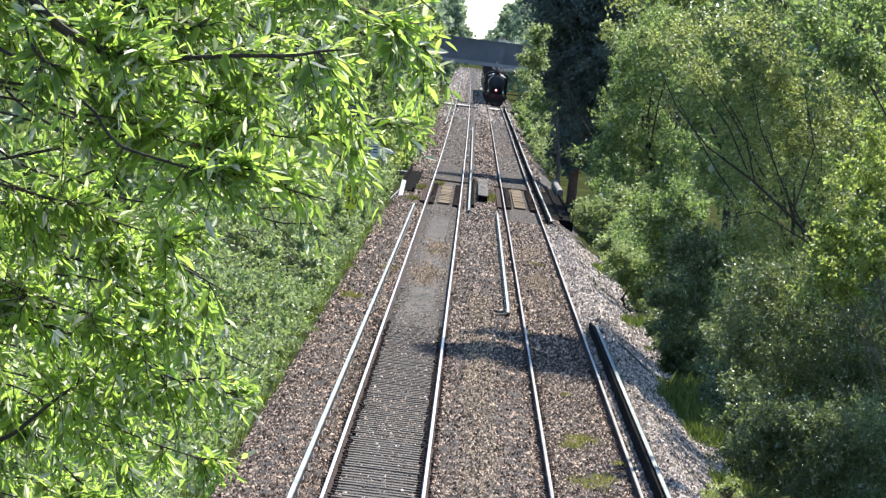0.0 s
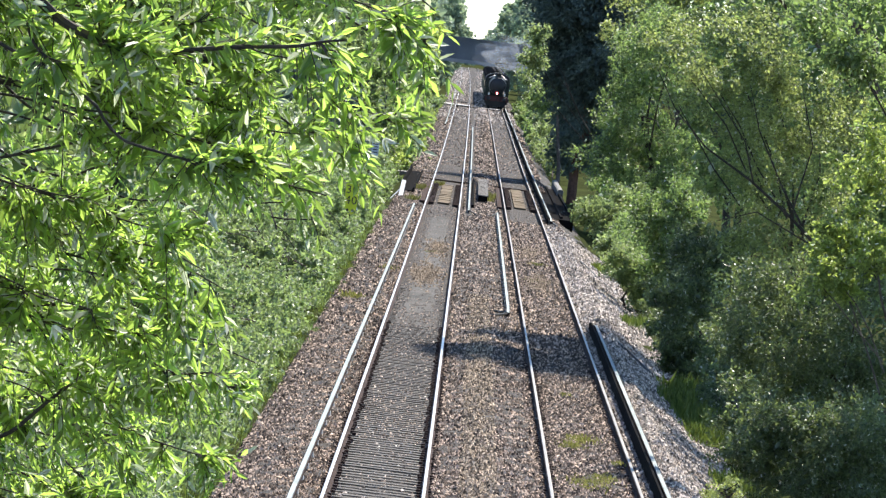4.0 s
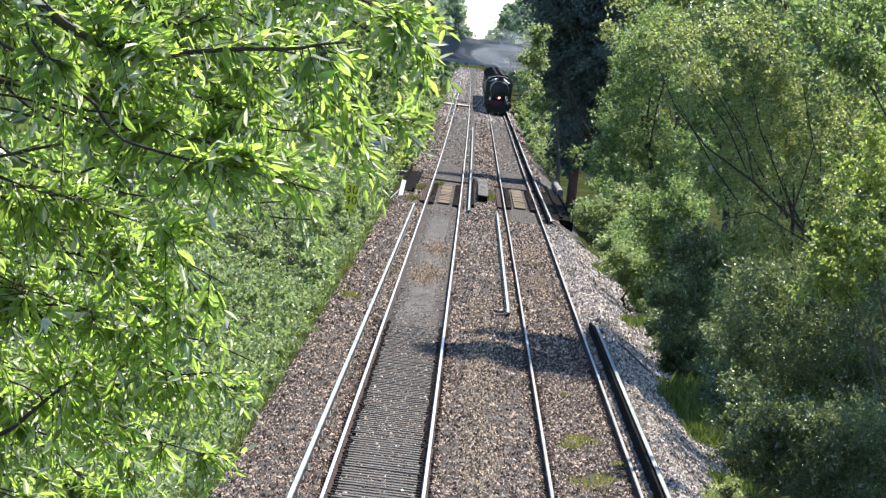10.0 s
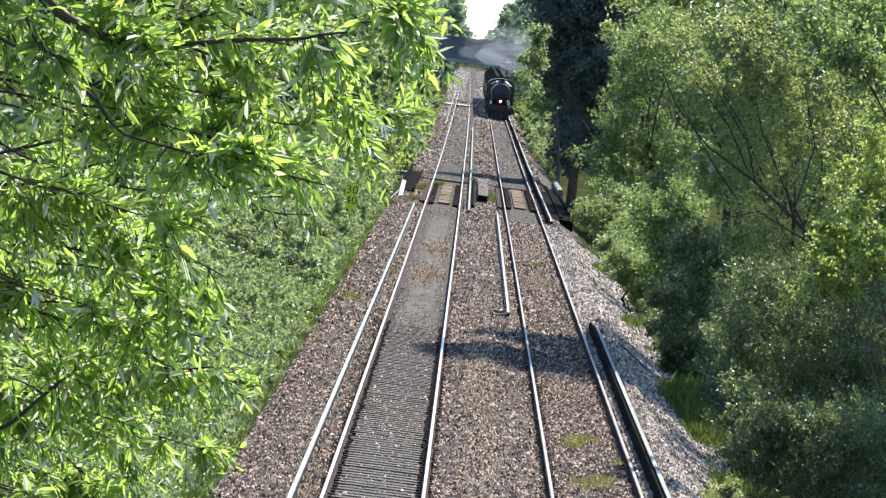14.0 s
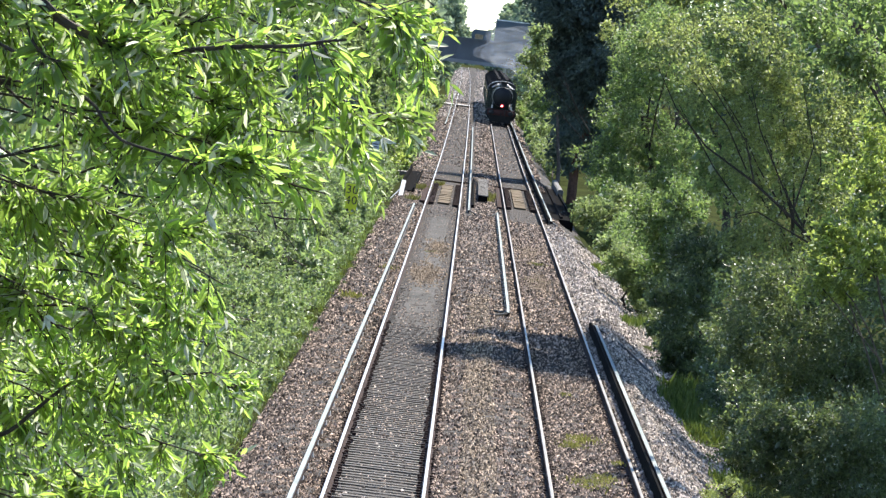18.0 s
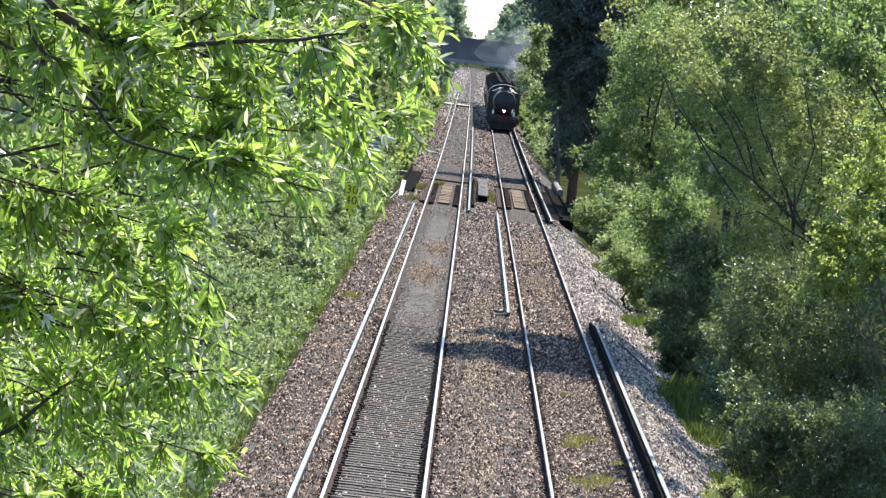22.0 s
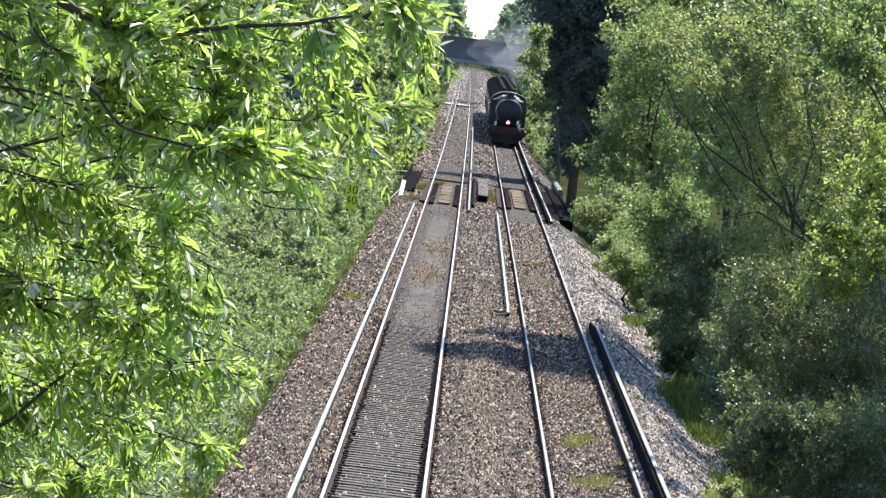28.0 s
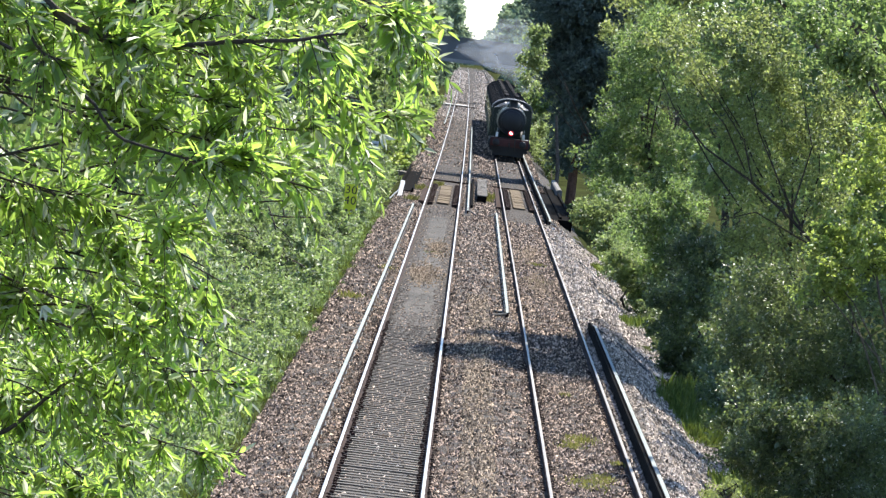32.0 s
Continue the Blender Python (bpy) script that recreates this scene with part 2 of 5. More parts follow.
class Shape:
    """Collects solid pieces of one part."""

    def __init__(self):
        self.v, self.f = [], []

    def add(self, verts, faces):
        k = len(self.v)
        self.v += [tuple(p) for p in verts]
        self.f += [tuple(k + i for i in f) for f in faces]
        return self

    def box(self, x0, x1, y0, y1, z0, z1, c=0.0):
        """A box with its long upper edges cut by c."""
        c = min(c, 0.45 * (x1 - x0), 0.45 * (z1 - z0))
        sec = [(x0, z0), (x1, z0), (x1, z1 - c), (x1 - c, z1), (x0 + c, z1), (x0, z1 - c)] if c else [(x0, z0), (x1, z0), (x1, z1), (x0, z1)]
        k = len(sec)
        v = [(x, y0, z) for x, z in sec] + [(x, y1, z) for x, z in sec]
        f = [tuple(range(k)), tuple(reversed(range(k, 2 * k)))] + [(i, k + i, k + (i + 1) % k, (i + 1) % k) for i in range(k)]
        return self.add(v, f)

    def turned(self, axis, centre, profile, n=20, caps=True):
        """A turned body: profile is a row of (along, radius)."""
        v, f = [], []
        for a, r in profile:
            for i in range(n):
                t = 2 * math.pi * i / n
                p = {"x": (a, r * math.cos(t), r * math.sin(t)), "y": (r * math.sin(t), a, r * math.cos(t)), "z": (r * math.cos(t), r * math.sin(t), a)}[axis]
                v.append((centre[0] + p[0], centre[1] + p[1], centre[2] + p[2]))
        for j in range(len(profile) - 1):
            for i in range(n):
                f.append((j * n + i, j * n + (i + 1) % n, (j + 1) * n + (i + 1) % n, (j + 1) * n + i))
        if caps:
            f.append(tuple(reversed(range(n))))
            f.append(tuple(range((len(profile) - 1) * n, len(profile) * n)))
        return self.add(v, f)

    def tube(self, points, r0, r1=None, n=6):
        """A tube along points that tapers from r0 to r1."""
        r1 = r0 if r1 is None else r1
        pts = [Vector(p) for p in points]
        v, f = [], []
        for k, p in enumerate(pts):
            d = (pts[min(k + 1, len(pts) - 1)] - pts[max(k - 1, 0)]).normalized()
            s = d.cross(Vector((0, 0, 1)) if abs(d.z) < 0.9 else Vector((1, 0, 0))).normalized()
            u = s.cross(d)
            r = r0 + (r1 - r0) * k / (len(pts) - 1)
            for i in range(n):
                t = 2 * math.pi * i / n
                v.append(p + s * (r * math.cos(t)) + u * (r * math.sin(t)))
        for k in range(len(pts) - 1):
            for i in range(n):
                f.append((k * n + i, k * n + (i + 1) % n, (k + 1) * n + (i + 1) % n, (k + 1) * n + i))
        f += [tuple(reversed(range(n))), tuple(range((len(pts) - 1) * n, len(pts) * n))]
        return self.add(v, f)

    def swept(self, section, stations):
        """A section (x, z), closed, swept along stations (x, y, z)."""
        k = len(section)
        v = [(sx + x, y, sz + z) for sx, y, sz in stations for x, z in section]
        f = [(j * k + i, (j + 1) * k + i, (j + 1) * k + (i + 1) % k, j * k + (i + 1) % k) for j in range(len(stations) - 1) for i in range(k)]
        f += [tuple(range(k)), tuple(reversed(range((len(stations) - 1) * k, len(stations) * k)))]
        return self.add(v, f)


def part(name, shape, mat, parent=None, label="", smooth=False):
    ob = new(name, mesh_of(name, shape.v, shape.f, mat, smooth))
    ob.parent = parent
    if label:
        tagged(ob, label)
    return ob


def share(name, me, parent, m, label=""):
    ob = new(name, me)
    ob.parent = parent
    ob.matrix_basis = m
    if label:
        tagged(ob, label)
    return ob


def thing(name, m, label, category, group="", kind=""):
    ob = tagged(new(name), label, category, group, kind)
    ob.empty_display_size = 0.2
    ob.matrix_basis = m
    return ob


def unit(a):
    return a / np.maximum(np.linalg.norm(a, axis=-1, keepdims=True), 1e-9)


def leaf_mesh(name, at, way, size, ratio, mat, lance=False, cup=0.12):
    """One mesh of many leaves: each folded along its rib."""
    n = len(at)
    side = unit(np.cross(way, unit(rng.normal(size=(n, 3)))))
    up = np.cross(side, way)
    L, W = size[:, None], (size * ratio)[:, None]
    if lance:
        v = np.stack([at, at + way * L * 0.3 + side * W * 0.5 + up * L * cup * 0.5, at + way * L * 0.65 + side * W * 0.4 + up * L * cup * 0.3, at + way * L - up * L * cup,
                      at + way * L * 0.65 - side * W * 0.4 + up * L * cup * 0.3, at + way * L * 0.3 - side * W * 0.5 + up * L * cup * 0.5], 1)
        f = np.array([[0, 1, 2, 3], [0, 3, 4, 5]])
        k = 6
    else:
        v = np.stack([at, at + way * L * 0.45 + side * W * 0.5 + up * L * cup, at + way * L, at + way * L * 0.45 - side * W * 0.5 + up * L * cup], 1)
        f = np.array([[0, 1, 2], [0, 2, 3]])
        k = 4
    faces = (f[None] + (np.arange(n) * k)[:, None, None]).reshape(-1, f.shape[1])
    return mesh_of(name, v.reshape(-1, 3), faces, mat)


def stone_mesh(name, at, size, mat):
    """One mesh of many angular stones, bedded in the ground."""
    n = len(at)
    base = np.array([[1, 0.2, -0.3], [-0.1, 1, -0.2], [-1, -0.1, -0.3], [0.1, -1, -0.25], [0.05, 0.3, 0.62]])
    v = base[None] * rng.uniform(0.65, 1.25, (n, 5, 1)) + rng.normal(0, 0.2, (n, 5, 3))
    v[:, 4, 2] *= rng.uniform(0.5, 1.5, n)
    t = rng.uniform(-0.7, 0.7, n)
    cs, sn = np.cos(t)[:, None], np.sin(t)[:, None]
    v = np.stack([v[..., 0] * cs - v[..., 1] * sn, v[..., 0] * sn + v[..., 1] * cs, v[..., 2]], -1) * size[:, None, None] + at[:, None]
    f = np.array([[0, 1, 4], [1, 2, 4], [2, 3, 4], [3, 0, 4]])
    return mesh_of(name, v.reshape(-1, 3), (f[None] + (np.arange(n) * 5)[:, None, None]).reshape(-1, 3), mat)


# ---- plan: y runs along the line, x to its right, z = 0 is the near rail top ----
L1, L2, R1, R2 = -1.505, 0.0, 2.036, 3.541
LEFT_MID, RIGHT_MID = -0.75, 2.79
BRIDGE_Y = 642.0


def rail_z(y):
    """The line rises gently past the underbridge."""
    return 0.0029 * 28.0 * np.log1p(np.exp((np.asarray(y, float) - 335.0) / 28.0))


def bend(y):
    """The line swings slightly to the left in the distance."""
    return -1.6e-6 * np.maximum(np.asarray(y, float) - 150.0, 0) ** 2


def bed_z(x, y):
    """Height of the ground: ballast bed, its shoulders, the bank on both sides and the land beyond."""
    x, y = np.asarray(x, float) - bend(y), np.asarray(y, float)
    z = np.full(np.broadcast(x, y).shape, -0.21)
    right = np.clip((x - 4.35) / 1.7, 0, 1)
    left = np.clip((-2.75 - x) / 2.6, 0, 1)
    z = z - 1.0 * right - 0.75 * left
    far_side = np.clip((np.abs(x - 1.0) - 9) / 20, 0, 1)
    z = z - 1.0 * far_side
    ridge = np.exp(-((y - BRIDGE_Y) / 26.0) ** 2) * np.clip((np.abs(x - 1.0) - 7.5) / 7.0, 0, 1) * 6.8
    return z + rail_z(y) + ridge

# ---- ground ----
def build_ground():
    xs = np.array([-2600, -1200, -500, -200, -90, -45, -30, -22, -16, -12, -9, -7, -5.6, -5, -4.4, -3.8, -3.2, -2.8, -2.4, -1, 1, 3, 4.2, 4.5, 4.9, 5.3, 5.7, 6.1, 6.6, 7.5, 9, 12, 16, 22, 30, 45, 90, 200, 500, 1200, 2600.0])
    ys = np.concatenate([[-400, -100, -20, 20], np.arange(60, 320, 4.0), np.arange(320, 760, 10.0), [780, 820, 900, 1000, 1200, 1500, 1900, 2500, 3300, 4400]])
    gx, gy = np.meshgrid(xs, ys)
    gz = bed_z(gx, gy) - 0.05
    wild = (gx < -3.3) | (gx > 5.0)
    gz = gz + np.where(wild, rng.normal(0, 0.05, gx.shape), 0)
    nx = len(xs)
    v = np.stack([gx, gy, gz], -1).reshape(-1, 3)
    i = np.arange(len(v)).reshape(len(ys), nx)
    f = np.stack([i[:-1, :-1], i[:-1, 1:], i[1:, 1:], i[1:, :-1]], -1).reshape(-1, 4)
    tagged(new("ground", mesh_of("ground", v, f, SOIL, True)), "green and brown grassy soil beside the railway", "ground", kind="structure")
    # the bed of stone, finely uneven
    xs = np.concatenate([np.arange(-3.5, 5.9, 0.12)])
    ys = np.concatenate([np.arange(-66, 74, 10.0), np.arange(74, 200, 0.5), np.arange(200, 340, 1.5), np.arange(340, 1300, 12.0)])
    sx, gy = np.meshgrid(xs, ys)
    gx = sx
    sx = sx + bend(gy)
    gz = bed_z(sx, gy) + 0.02 * np.clip((235 - gy) / 60, 0, 1) * (gy > 74) * rng.normal(0, 1, gx.shape) * np.where((gx > L1) & (gx < L2) & (gy < 150), 0.15, 1)
    for mid, lift, near in ((LEFT_MID, 0.03, 140.0), (RIGHT_MID, 0.035, 70.0)):
        inside = np.clip(1 - (np.abs(gx - mid) - 0.55) / 0.1, 0, 1)
        gz = gz + inside * np.where(gy < near, lift, 0.045)
    six = np.clip(1 - np.abs(gx - 1.02) / 0.7, 0, 1)
    gz = gz + six * 0.07
    out = np.minimum(np.clip((gx + 2.9) / 0.2, 0, 1), np.clip((4.5 - gx) / 0.2, 0, 1))
    for x in (L1, L2, R1, R2):
        out = out * np.clip((np.abs(gx - x) - 0.13) / 0.06, 0, 1)
    out = out * np.where((gx > L1) & (gx < L2), 0, 1) * np.where((gx > R1) & (gx < R2), 0, 1)
    gz = gz + 0.065 * out
    gz = gz - 0.25 * np.clip((-2.95 - gx) / 0.5, 0, 1) - 0.25 * np.clip((gx - 5.5) / 0.4, 0, 1)
    nx = len(xs)
    v = np.stack([sx, gy, gz], -1).reshape(-1, 3)
    i = np.arange(len(v)).reshape(len(ys), nx)
    f = np.stack([i[:-1, :-1], i[:-1, 1:], i[1:, 1:], i[1:, :-1]], -1).reshape(-1, 4)
    bed = new("ballast_bed", mesh_of("ballast_bed", v, f, BALLAST, True))
    tagged(bed, "brown and grey stone ballast under both tracks", "ballast", kind="structure")
    return bed


ballast_bed = build_ground()

# ---- rails ----
HEAD = [(-0.026, -0.008), (0.026, -0.008), (0.026, -0.003), (0.018, 0.0), (-0.018, 0.0), (-0.026, -0.003)]
WEB = [(-0.07, -0.159), (0.07, -0.159), (0.07, -0.148), (0.012, -0.13), (0.01, -0.05), (0.035, -0.042), (0.035, -0.012), (0.027, -0.005), (-0.027, -0.005), (-0.035, -0.012), (-0.035, -0.042), (-0.01, -0.05), (-0.012, -0.13), (-0.07, -0.148)]
STATIONS = np.concatenate([np.arange(-60, 330, 12.0), np.arange(330, 1300, 18.0)])


def stations(x, y0, y1, dz=0.0):
    ys = [y0] + [y for y in STATIONS if y0 < y < y1] + [y1]
    return [(x + float(bend(y)), y, float(rail_z(y)) + dz) for y in ys]


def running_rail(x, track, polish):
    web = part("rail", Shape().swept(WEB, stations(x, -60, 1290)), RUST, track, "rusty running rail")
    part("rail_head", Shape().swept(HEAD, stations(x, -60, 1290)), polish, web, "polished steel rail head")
    return web


track_left = thing("railway_track", pose(0, 0, 0), "straight railway track with polished rails on concrete sleepers", "railway track", "tracks", "structure")
track_right = thing("railway_track", pose(0, 0, 0), "straight railway track half buried in ballast", "railway track", "tracks", "structure")
for x in (L1, L2):
    running_rail(x, track_left, STEEL)
for x in (R1, R2):
    running_rail(x, track_right, WORN_STEEL)

COND = [(-0.04, -0.1), (0.04, -0.1), (0.05, -0.03), (0.05, 0.0), (0.042, 0.008), (-0.042, 0.008), (-0.05, 0.0), (-0.05, -0.03)]


def conductor_rail(x, y0, y1, label, guard=False):
    """A raised third rail on insulators, with dipped ends."""
    t = thing("conductor_rail", pose(0, 0, 0), label, "conductor rail", "conductor rails")
    st = stations(x, y0, y1, 0.068)
    st[0] = (st[0][0], st[0][1], st[0][2] - 0.07)
    st[-1] = (st[-1][0], st[-1][1], st[-1][2] - 0.07)
    st.insert(1, (st[0][0], y0 + 1.8, float(rail_z(y0 + 1.8)) + 0.068))
    st.insert(-1, (st[-1][0], y1 - 1.8, float(rail_z(y1 - 1.8)) + 0.068))
    body = part("rail", Shape().swept(COND, st), RUST, t, "dark rusty body of the third rail")
    part("rail_head", Shape().swept([(-0.044, 0.006), (0.034, 0.006), (0.03, 0.014), (-0.04, 0.014)], st), CONDUCTOR, body, "worn grey contact face")
    if guard:
        # Board made tall and black so that it includes the shadow beside the rail.
        part("guard_shadow_board", Shape().swept([(-0.16, -0.3), (-0.12, -0.3), (-0.12, 0.07), (-0.16, 0.07)], st), BLACK_IRON, t, "black guard board, also standing for the shadow beside the rail")
    pot = Shape().turned("z", (0, 0, 0), [(-0.27, 0.07), (-0.24, 0.075), (-0.2, 0.05), (-0.17, 0.07), (-0.12, 0.06), (-0.035, 0.045)], 8)
    me = mesh_of("insulator", pot.v, pot.f, POT)
    y = y0 + 1.0
    while y < min(y1, 330):
        share("insulator", me, t, pose(x + float(bend(y)), y, float(rail_z(y))))
        y += 2.6
    return t


conductor_rail(-1.935, -60, 239, "grey conductor rail on pale insulators beside the track")
conductor_rail(1.64, 149, 240, "grey conductor rail between the two tracks")
conductor_rail(3.96, -60, 148, "grey conductor rail beside the ballast shoulder", True)
conductor_rail(0.41, 239, 468, "grey conductor rail running over the underbridge")
conductor_rail(3.97, 238, 620, "grey conductor rail running over the underbridge", True)
conductor_rail(-1.92, 470, 900, "grey conductor rail far along the line")


# ---- overbridge, far along the line ----
def build_overbridge():
    z0 = float(rail_z(BRIDGE_Y))
    b = thing("road_bridge", pose(0, BRIDGE_Y, z0), "dark grey steel girder road bridge over the railway", "bridge")
    for y in (0.0, 7.5):
        g = part("girder", Shape().box(-17, 19, y, y + 0.06, 4.5, 7.15), GIRDER, b, "deep grey riveted plate girder")
        part("flange", Shape().box(-17, 19, y - 0.22, y + 0.28, 7.15, 7.3, 0.03), GIRDER, g)
        part("flange", Shape().box(-17, 19, y - 0.26, y + 0.3, 4.34, 4.74), PALE_EDGE, g, "paler lower edge of the girder")
    st = Shape().box(-0.05, 0.05, -0.17, -0.002, 4.52, 7.14)
    me = mesh_of("stiffener", st.v, st.f, GIRDER)
    for k in range(24):
        share("stiffener", me, b, pose(-16.4 + 1.5 * k, 0, 0))
    part("deck", Shape().box(-17, 19, 0.32, 7.2, 4.6, 5.1), GIRDER, b, "dark bridge deck")
    for x0, x1 in ((-9.0, -6.6), (8.6, 11.0)):
        part("abutment", Shape().box(x0, x1, -0.3, 8.4, -1.2, 4.38), BRICK, b, "sooty brick abutment")
    return b


build_overbridge()


# ---- steam engine ----
def wheel_mesh(name, r, spokes):
    s = Shape()
    n = 24
    ring = [(-0.06, r), (0.06, r), (0.06, r - 0.1), (-0.06, r - 0.1), (-0.06, r)]
    s.turned("x", (0, 0, 0), ring, n, caps=False)
    s.turned("x", (0, 0, 0), [(-0.08, 0.14), (0.08, 0.14)], 10)
    for k in range(spokes):
        a = 2 * math.pi * k / spokes
        s.tube([(0, 0.1 * math.cos(a), 0.1 * math.sin(a)), (0, (r - 0.08) * math.cos(a), (r - 0.08) * math.sin(a))], 0.035, 0.03, 4)
    return mesh_of(name, s.v, s.f, ENGINE_BLACK)


def arch(w, z_side, z_top, n=12):
    """A roof line: upright sides below a curved top."""
    return [(w * math.cos(math.pi * k / n), z_side + (z_top - z_side) * math.sin(math.pi * k / n)) for k in range(n + 1)]


def build_engine():
    e = thing("steam_locomotive", pose(RIGHT_MID, 400, 0), "black steam locomotive with tender and a lit headlight", "locomotive")
    part("running_plate", Shape().box(-1.28, 1.28, 0.55, 12.4, 1.2, 1.28), ENGINE_BLACK, e)
    part("frame", Shape().box(-0.6, 0.6, 0.5, 12.3, 0.55, 1.25), ENGINE_BLACK, e)
    beam = part("buffer_beam", Shape().box(-1.24, 1.24, 0.38, 0.52, 0.82, 1.36), BUFFER_RED, e, "faded red buffer beam")
    for x in (-0.87, 0.87):
        part("buffer", Shape().turned("y", (x, 0, 1.06), [(-0.02, 0.05), (-0.02, 0.2), (0.02, 0.23), (0.05, 0.23), (0.06, 0.09), (0.4, 0.12)], 18), ENGINE_BLACK, e, "round steel buffer", True)
        part("handrail", Shape().tube([(x, 0.5, 1.36), (x, 0.42, 1.5), (x, 0.42, 1.9), (x, 0.5, 2.0)], 0.03, n=6), BRASS, e, "bright upright handrail")
        part("lamp", Shape().box(x - 0.08, x + 0.08, 0.3, 0.45, 1.42, 1.72, 0.03), WHITE, e, "small white lamp above the buffer beam")
    part("coupling", Shape().tube([(0, 0.38, 1.05), (0, 0.1, 1.05), (0, 0.05, 0.95), (0, 0.12, 0.6), (0, 0.2, 0.62)], 0.045, n=6), ENGINE_BLACK, e)
    part("brake_hose", Shape().tube([(0.35, 0.38, 1.3), (0.35, 0.2, 1.3), (0.35, 0.12, 1.0), (0.35, 0.2, 0.6)], 0.04, n=6), CABLE, e)
    for x in (-1.07, 1.07):
        part("cylinder", Shape().turned("y", (x, 0, 0.98), [(1.6, 0.1), (1.6, 0.3), (1.66, 0.34), (2.9, 0.34), (2.96, 0.3), (2.96, 0.1)], 18), ENGINE_BLACK, e, "outside steam cylinder", True)
        part("smoke_deflector", Shape().box(x * 1.17 - 0.015, x * 1.17 + 0.015, 1.15, 3.3, 1.3, 3.25), ENGINE_BLACK, e, "upright black smoke deflector plate")
        part("front_step", Shape().box(x - 0.16, x + 0.16, 0.55, 0.95, 0.5, 0.54).box(x - 0.16, x + 0.16, 0.93, 0.96, 0.5, 1.2), ENGINE_BLACK, e)
        part("side_rod", Shape().box(x * 1.0 - 0.03, x + 0.03, 4.6, 8.9, 0.82, 0.95), BRASS, e, "bright steel side rod")
    smokebox = part("smokebox", Shape().turned("y", (0, 0, 2.5), [(1.05, 0.86), (1.08, 0.89), (2.95, 0.89)], 32), ENGINE_BLACK, e, "round black smokebox", True)
    part("smokebox_door", Shape().turned("y", (0, 0, 2.5), [(0.86, 0.05), (0.88, 0.3), (0.94, 0.55), (1.0, 0.7), (1.04, 0.72)], 28), ENGINE_BLACK, smokebox, "dished smokebox door", True)
    part("boiler", Shape().turned("y", (0, 0, 2.5), [(2.96, 0.87), (5.5, 0.9), (8.0, 0.96)], 32), ENGINE_GREEN, e, "dark green banded boiler", True)
    for y in (3.0, 4.3, 5.6, 6.9, 7.9):
        r = 0.885 + (y - 3) * 0.018
        part("boiler_band", Shape().turned("y", (0, 0, 2.5), [(y - 0.04, r), (y - 0.04, r + 0.014), (y + 0.04, r + 0.015), (y + 0.04, r)], 32, caps=False), BRASS, e, "pale boiler band")
    fb = arch(1.05, 2.5, 3.5)
    part("firebox", Shape().swept([(-1.0, 1.28), (1.0, 1.28)] + fb, [(0, 8.0, 0), (0, 10.4, 0)]), ENGINE_GREEN, e, "dark green firebox")
    part("chimney", Shape().turned("z", (0, 2.0, 0), [(3.3, 0.36), (3.42, 0.27), (3.75, 0.26), (3.82, 0.33), (3.9, 0.33), (3.9, 0.22), (3.5, 0.2)], 20), ENGINE_BLACK, e, "short black chimney", True)
    part("dome", Shape().turned("z", (0, 5.6, 0), [(3.3, 0.42), (3.5, 0.4), (3.66, 0.3), (3.72, 0.05)], 20), ENGINE_GREEN, e, "rounded steam dome", True)
    part("safety_valve", Shape().turned("z", (0, 8.6, 0), [(3.4, 0.12), (3.7, 0.1), (3.72, 0.02)], 10), BRASS, e)
    cab = part("cab", Shape().box(-1.34, -1.3, 9.8, 12.1, 1.28, 3.2).box(1.3, 1.34, 9.8, 12.1, 1.28, 3.2).box(-1.3, 1.3, 9.8, 9.85, 1.28, 3.2), ENGINE_GREEN, e, "dark green cab sides")
    ro = arch(1.38, 3.18, 3.86)
    part("cab_roof", Shape().swept(ro + [(x * 0.97, z - 0.05) for x, z in reversed(ro)], [(0, 9.6, 0), (0, 12.5, 0)]), GREY_ROOF, cab, "sooty grey curved cab roof")
    tender = part("tender", Shape().box(-1.3, 1.3, 12.7, 19.6, 1.2, 3.1, 0.12).box(-1.2, 1.2, 19.6, 19.9, 0.85, 1.3), ENGINE_GREEN, e, "dark green tender")
    part("coal", Shape().add(*coal_heap()), COAL, tender, "heap of coal")
    part("headlight", Shape().turned("y", (0.03, 0, 1.72), [(0.3, 0.18), (0.34, 0.2), (0.55, 0.16)], 18), ENGINE_BLACK, e, "round headlight housing", True)
    part("headlight_lens", Shape().turned("y", (0.03, 0, 1.72), [(0.275, 0.03), (0.28, 0.08), (0.29, 0.085)], 18), HEADLIGHT, e, "glowing headlight lens")
    # Glowing ring added for the red halo round the lamp.
    part("halo_ring", Shape().turned("y", (0.03, 0, 1.72), [(0.285, 0.085), (0.287, 0.15), (0.3, 0.16)], 18), RED_HALO, e, "glowing red ring standing in for the headlight's halo")
    part("bogie_frame", Shape().box(-1.0, 1.0, 0.8, 3.9, 0.22, 0.95), ENGINE_BLACK, e, "dark front bogie and drag box")
    part("tender_frame", Shape().box(-1.0, 1.0, 12.9, 19.5, 0.3, 1.2), ENGINE_BLACK, e)
    small, large = wheel_mesh("wheel", 0.47, 10), wheel_mesh("driving_wheel", 0.94, 18)
    wheels = []
    for ys, me, r in (((1.3, 3.3), small, 0.47), ((4.7, 6.75, 8.8), large, 0.94), ((11.2,), small, 0.5), ((13.9, 16.0, 18.1), small, 0.55)):
        for y in ys:
            for x in (-0.75, 0.75):
                s = r / (0.47 if me is small else 0.94)
                ob = share("wheel" if me is small else "driving_wheel", me, e, Matrix.Translation((x, y, r)), "black spoked wheel")
                ob.scale = (1, s, s)
                wheels.append((ob, (x, y, r), r))
    return e, wheels


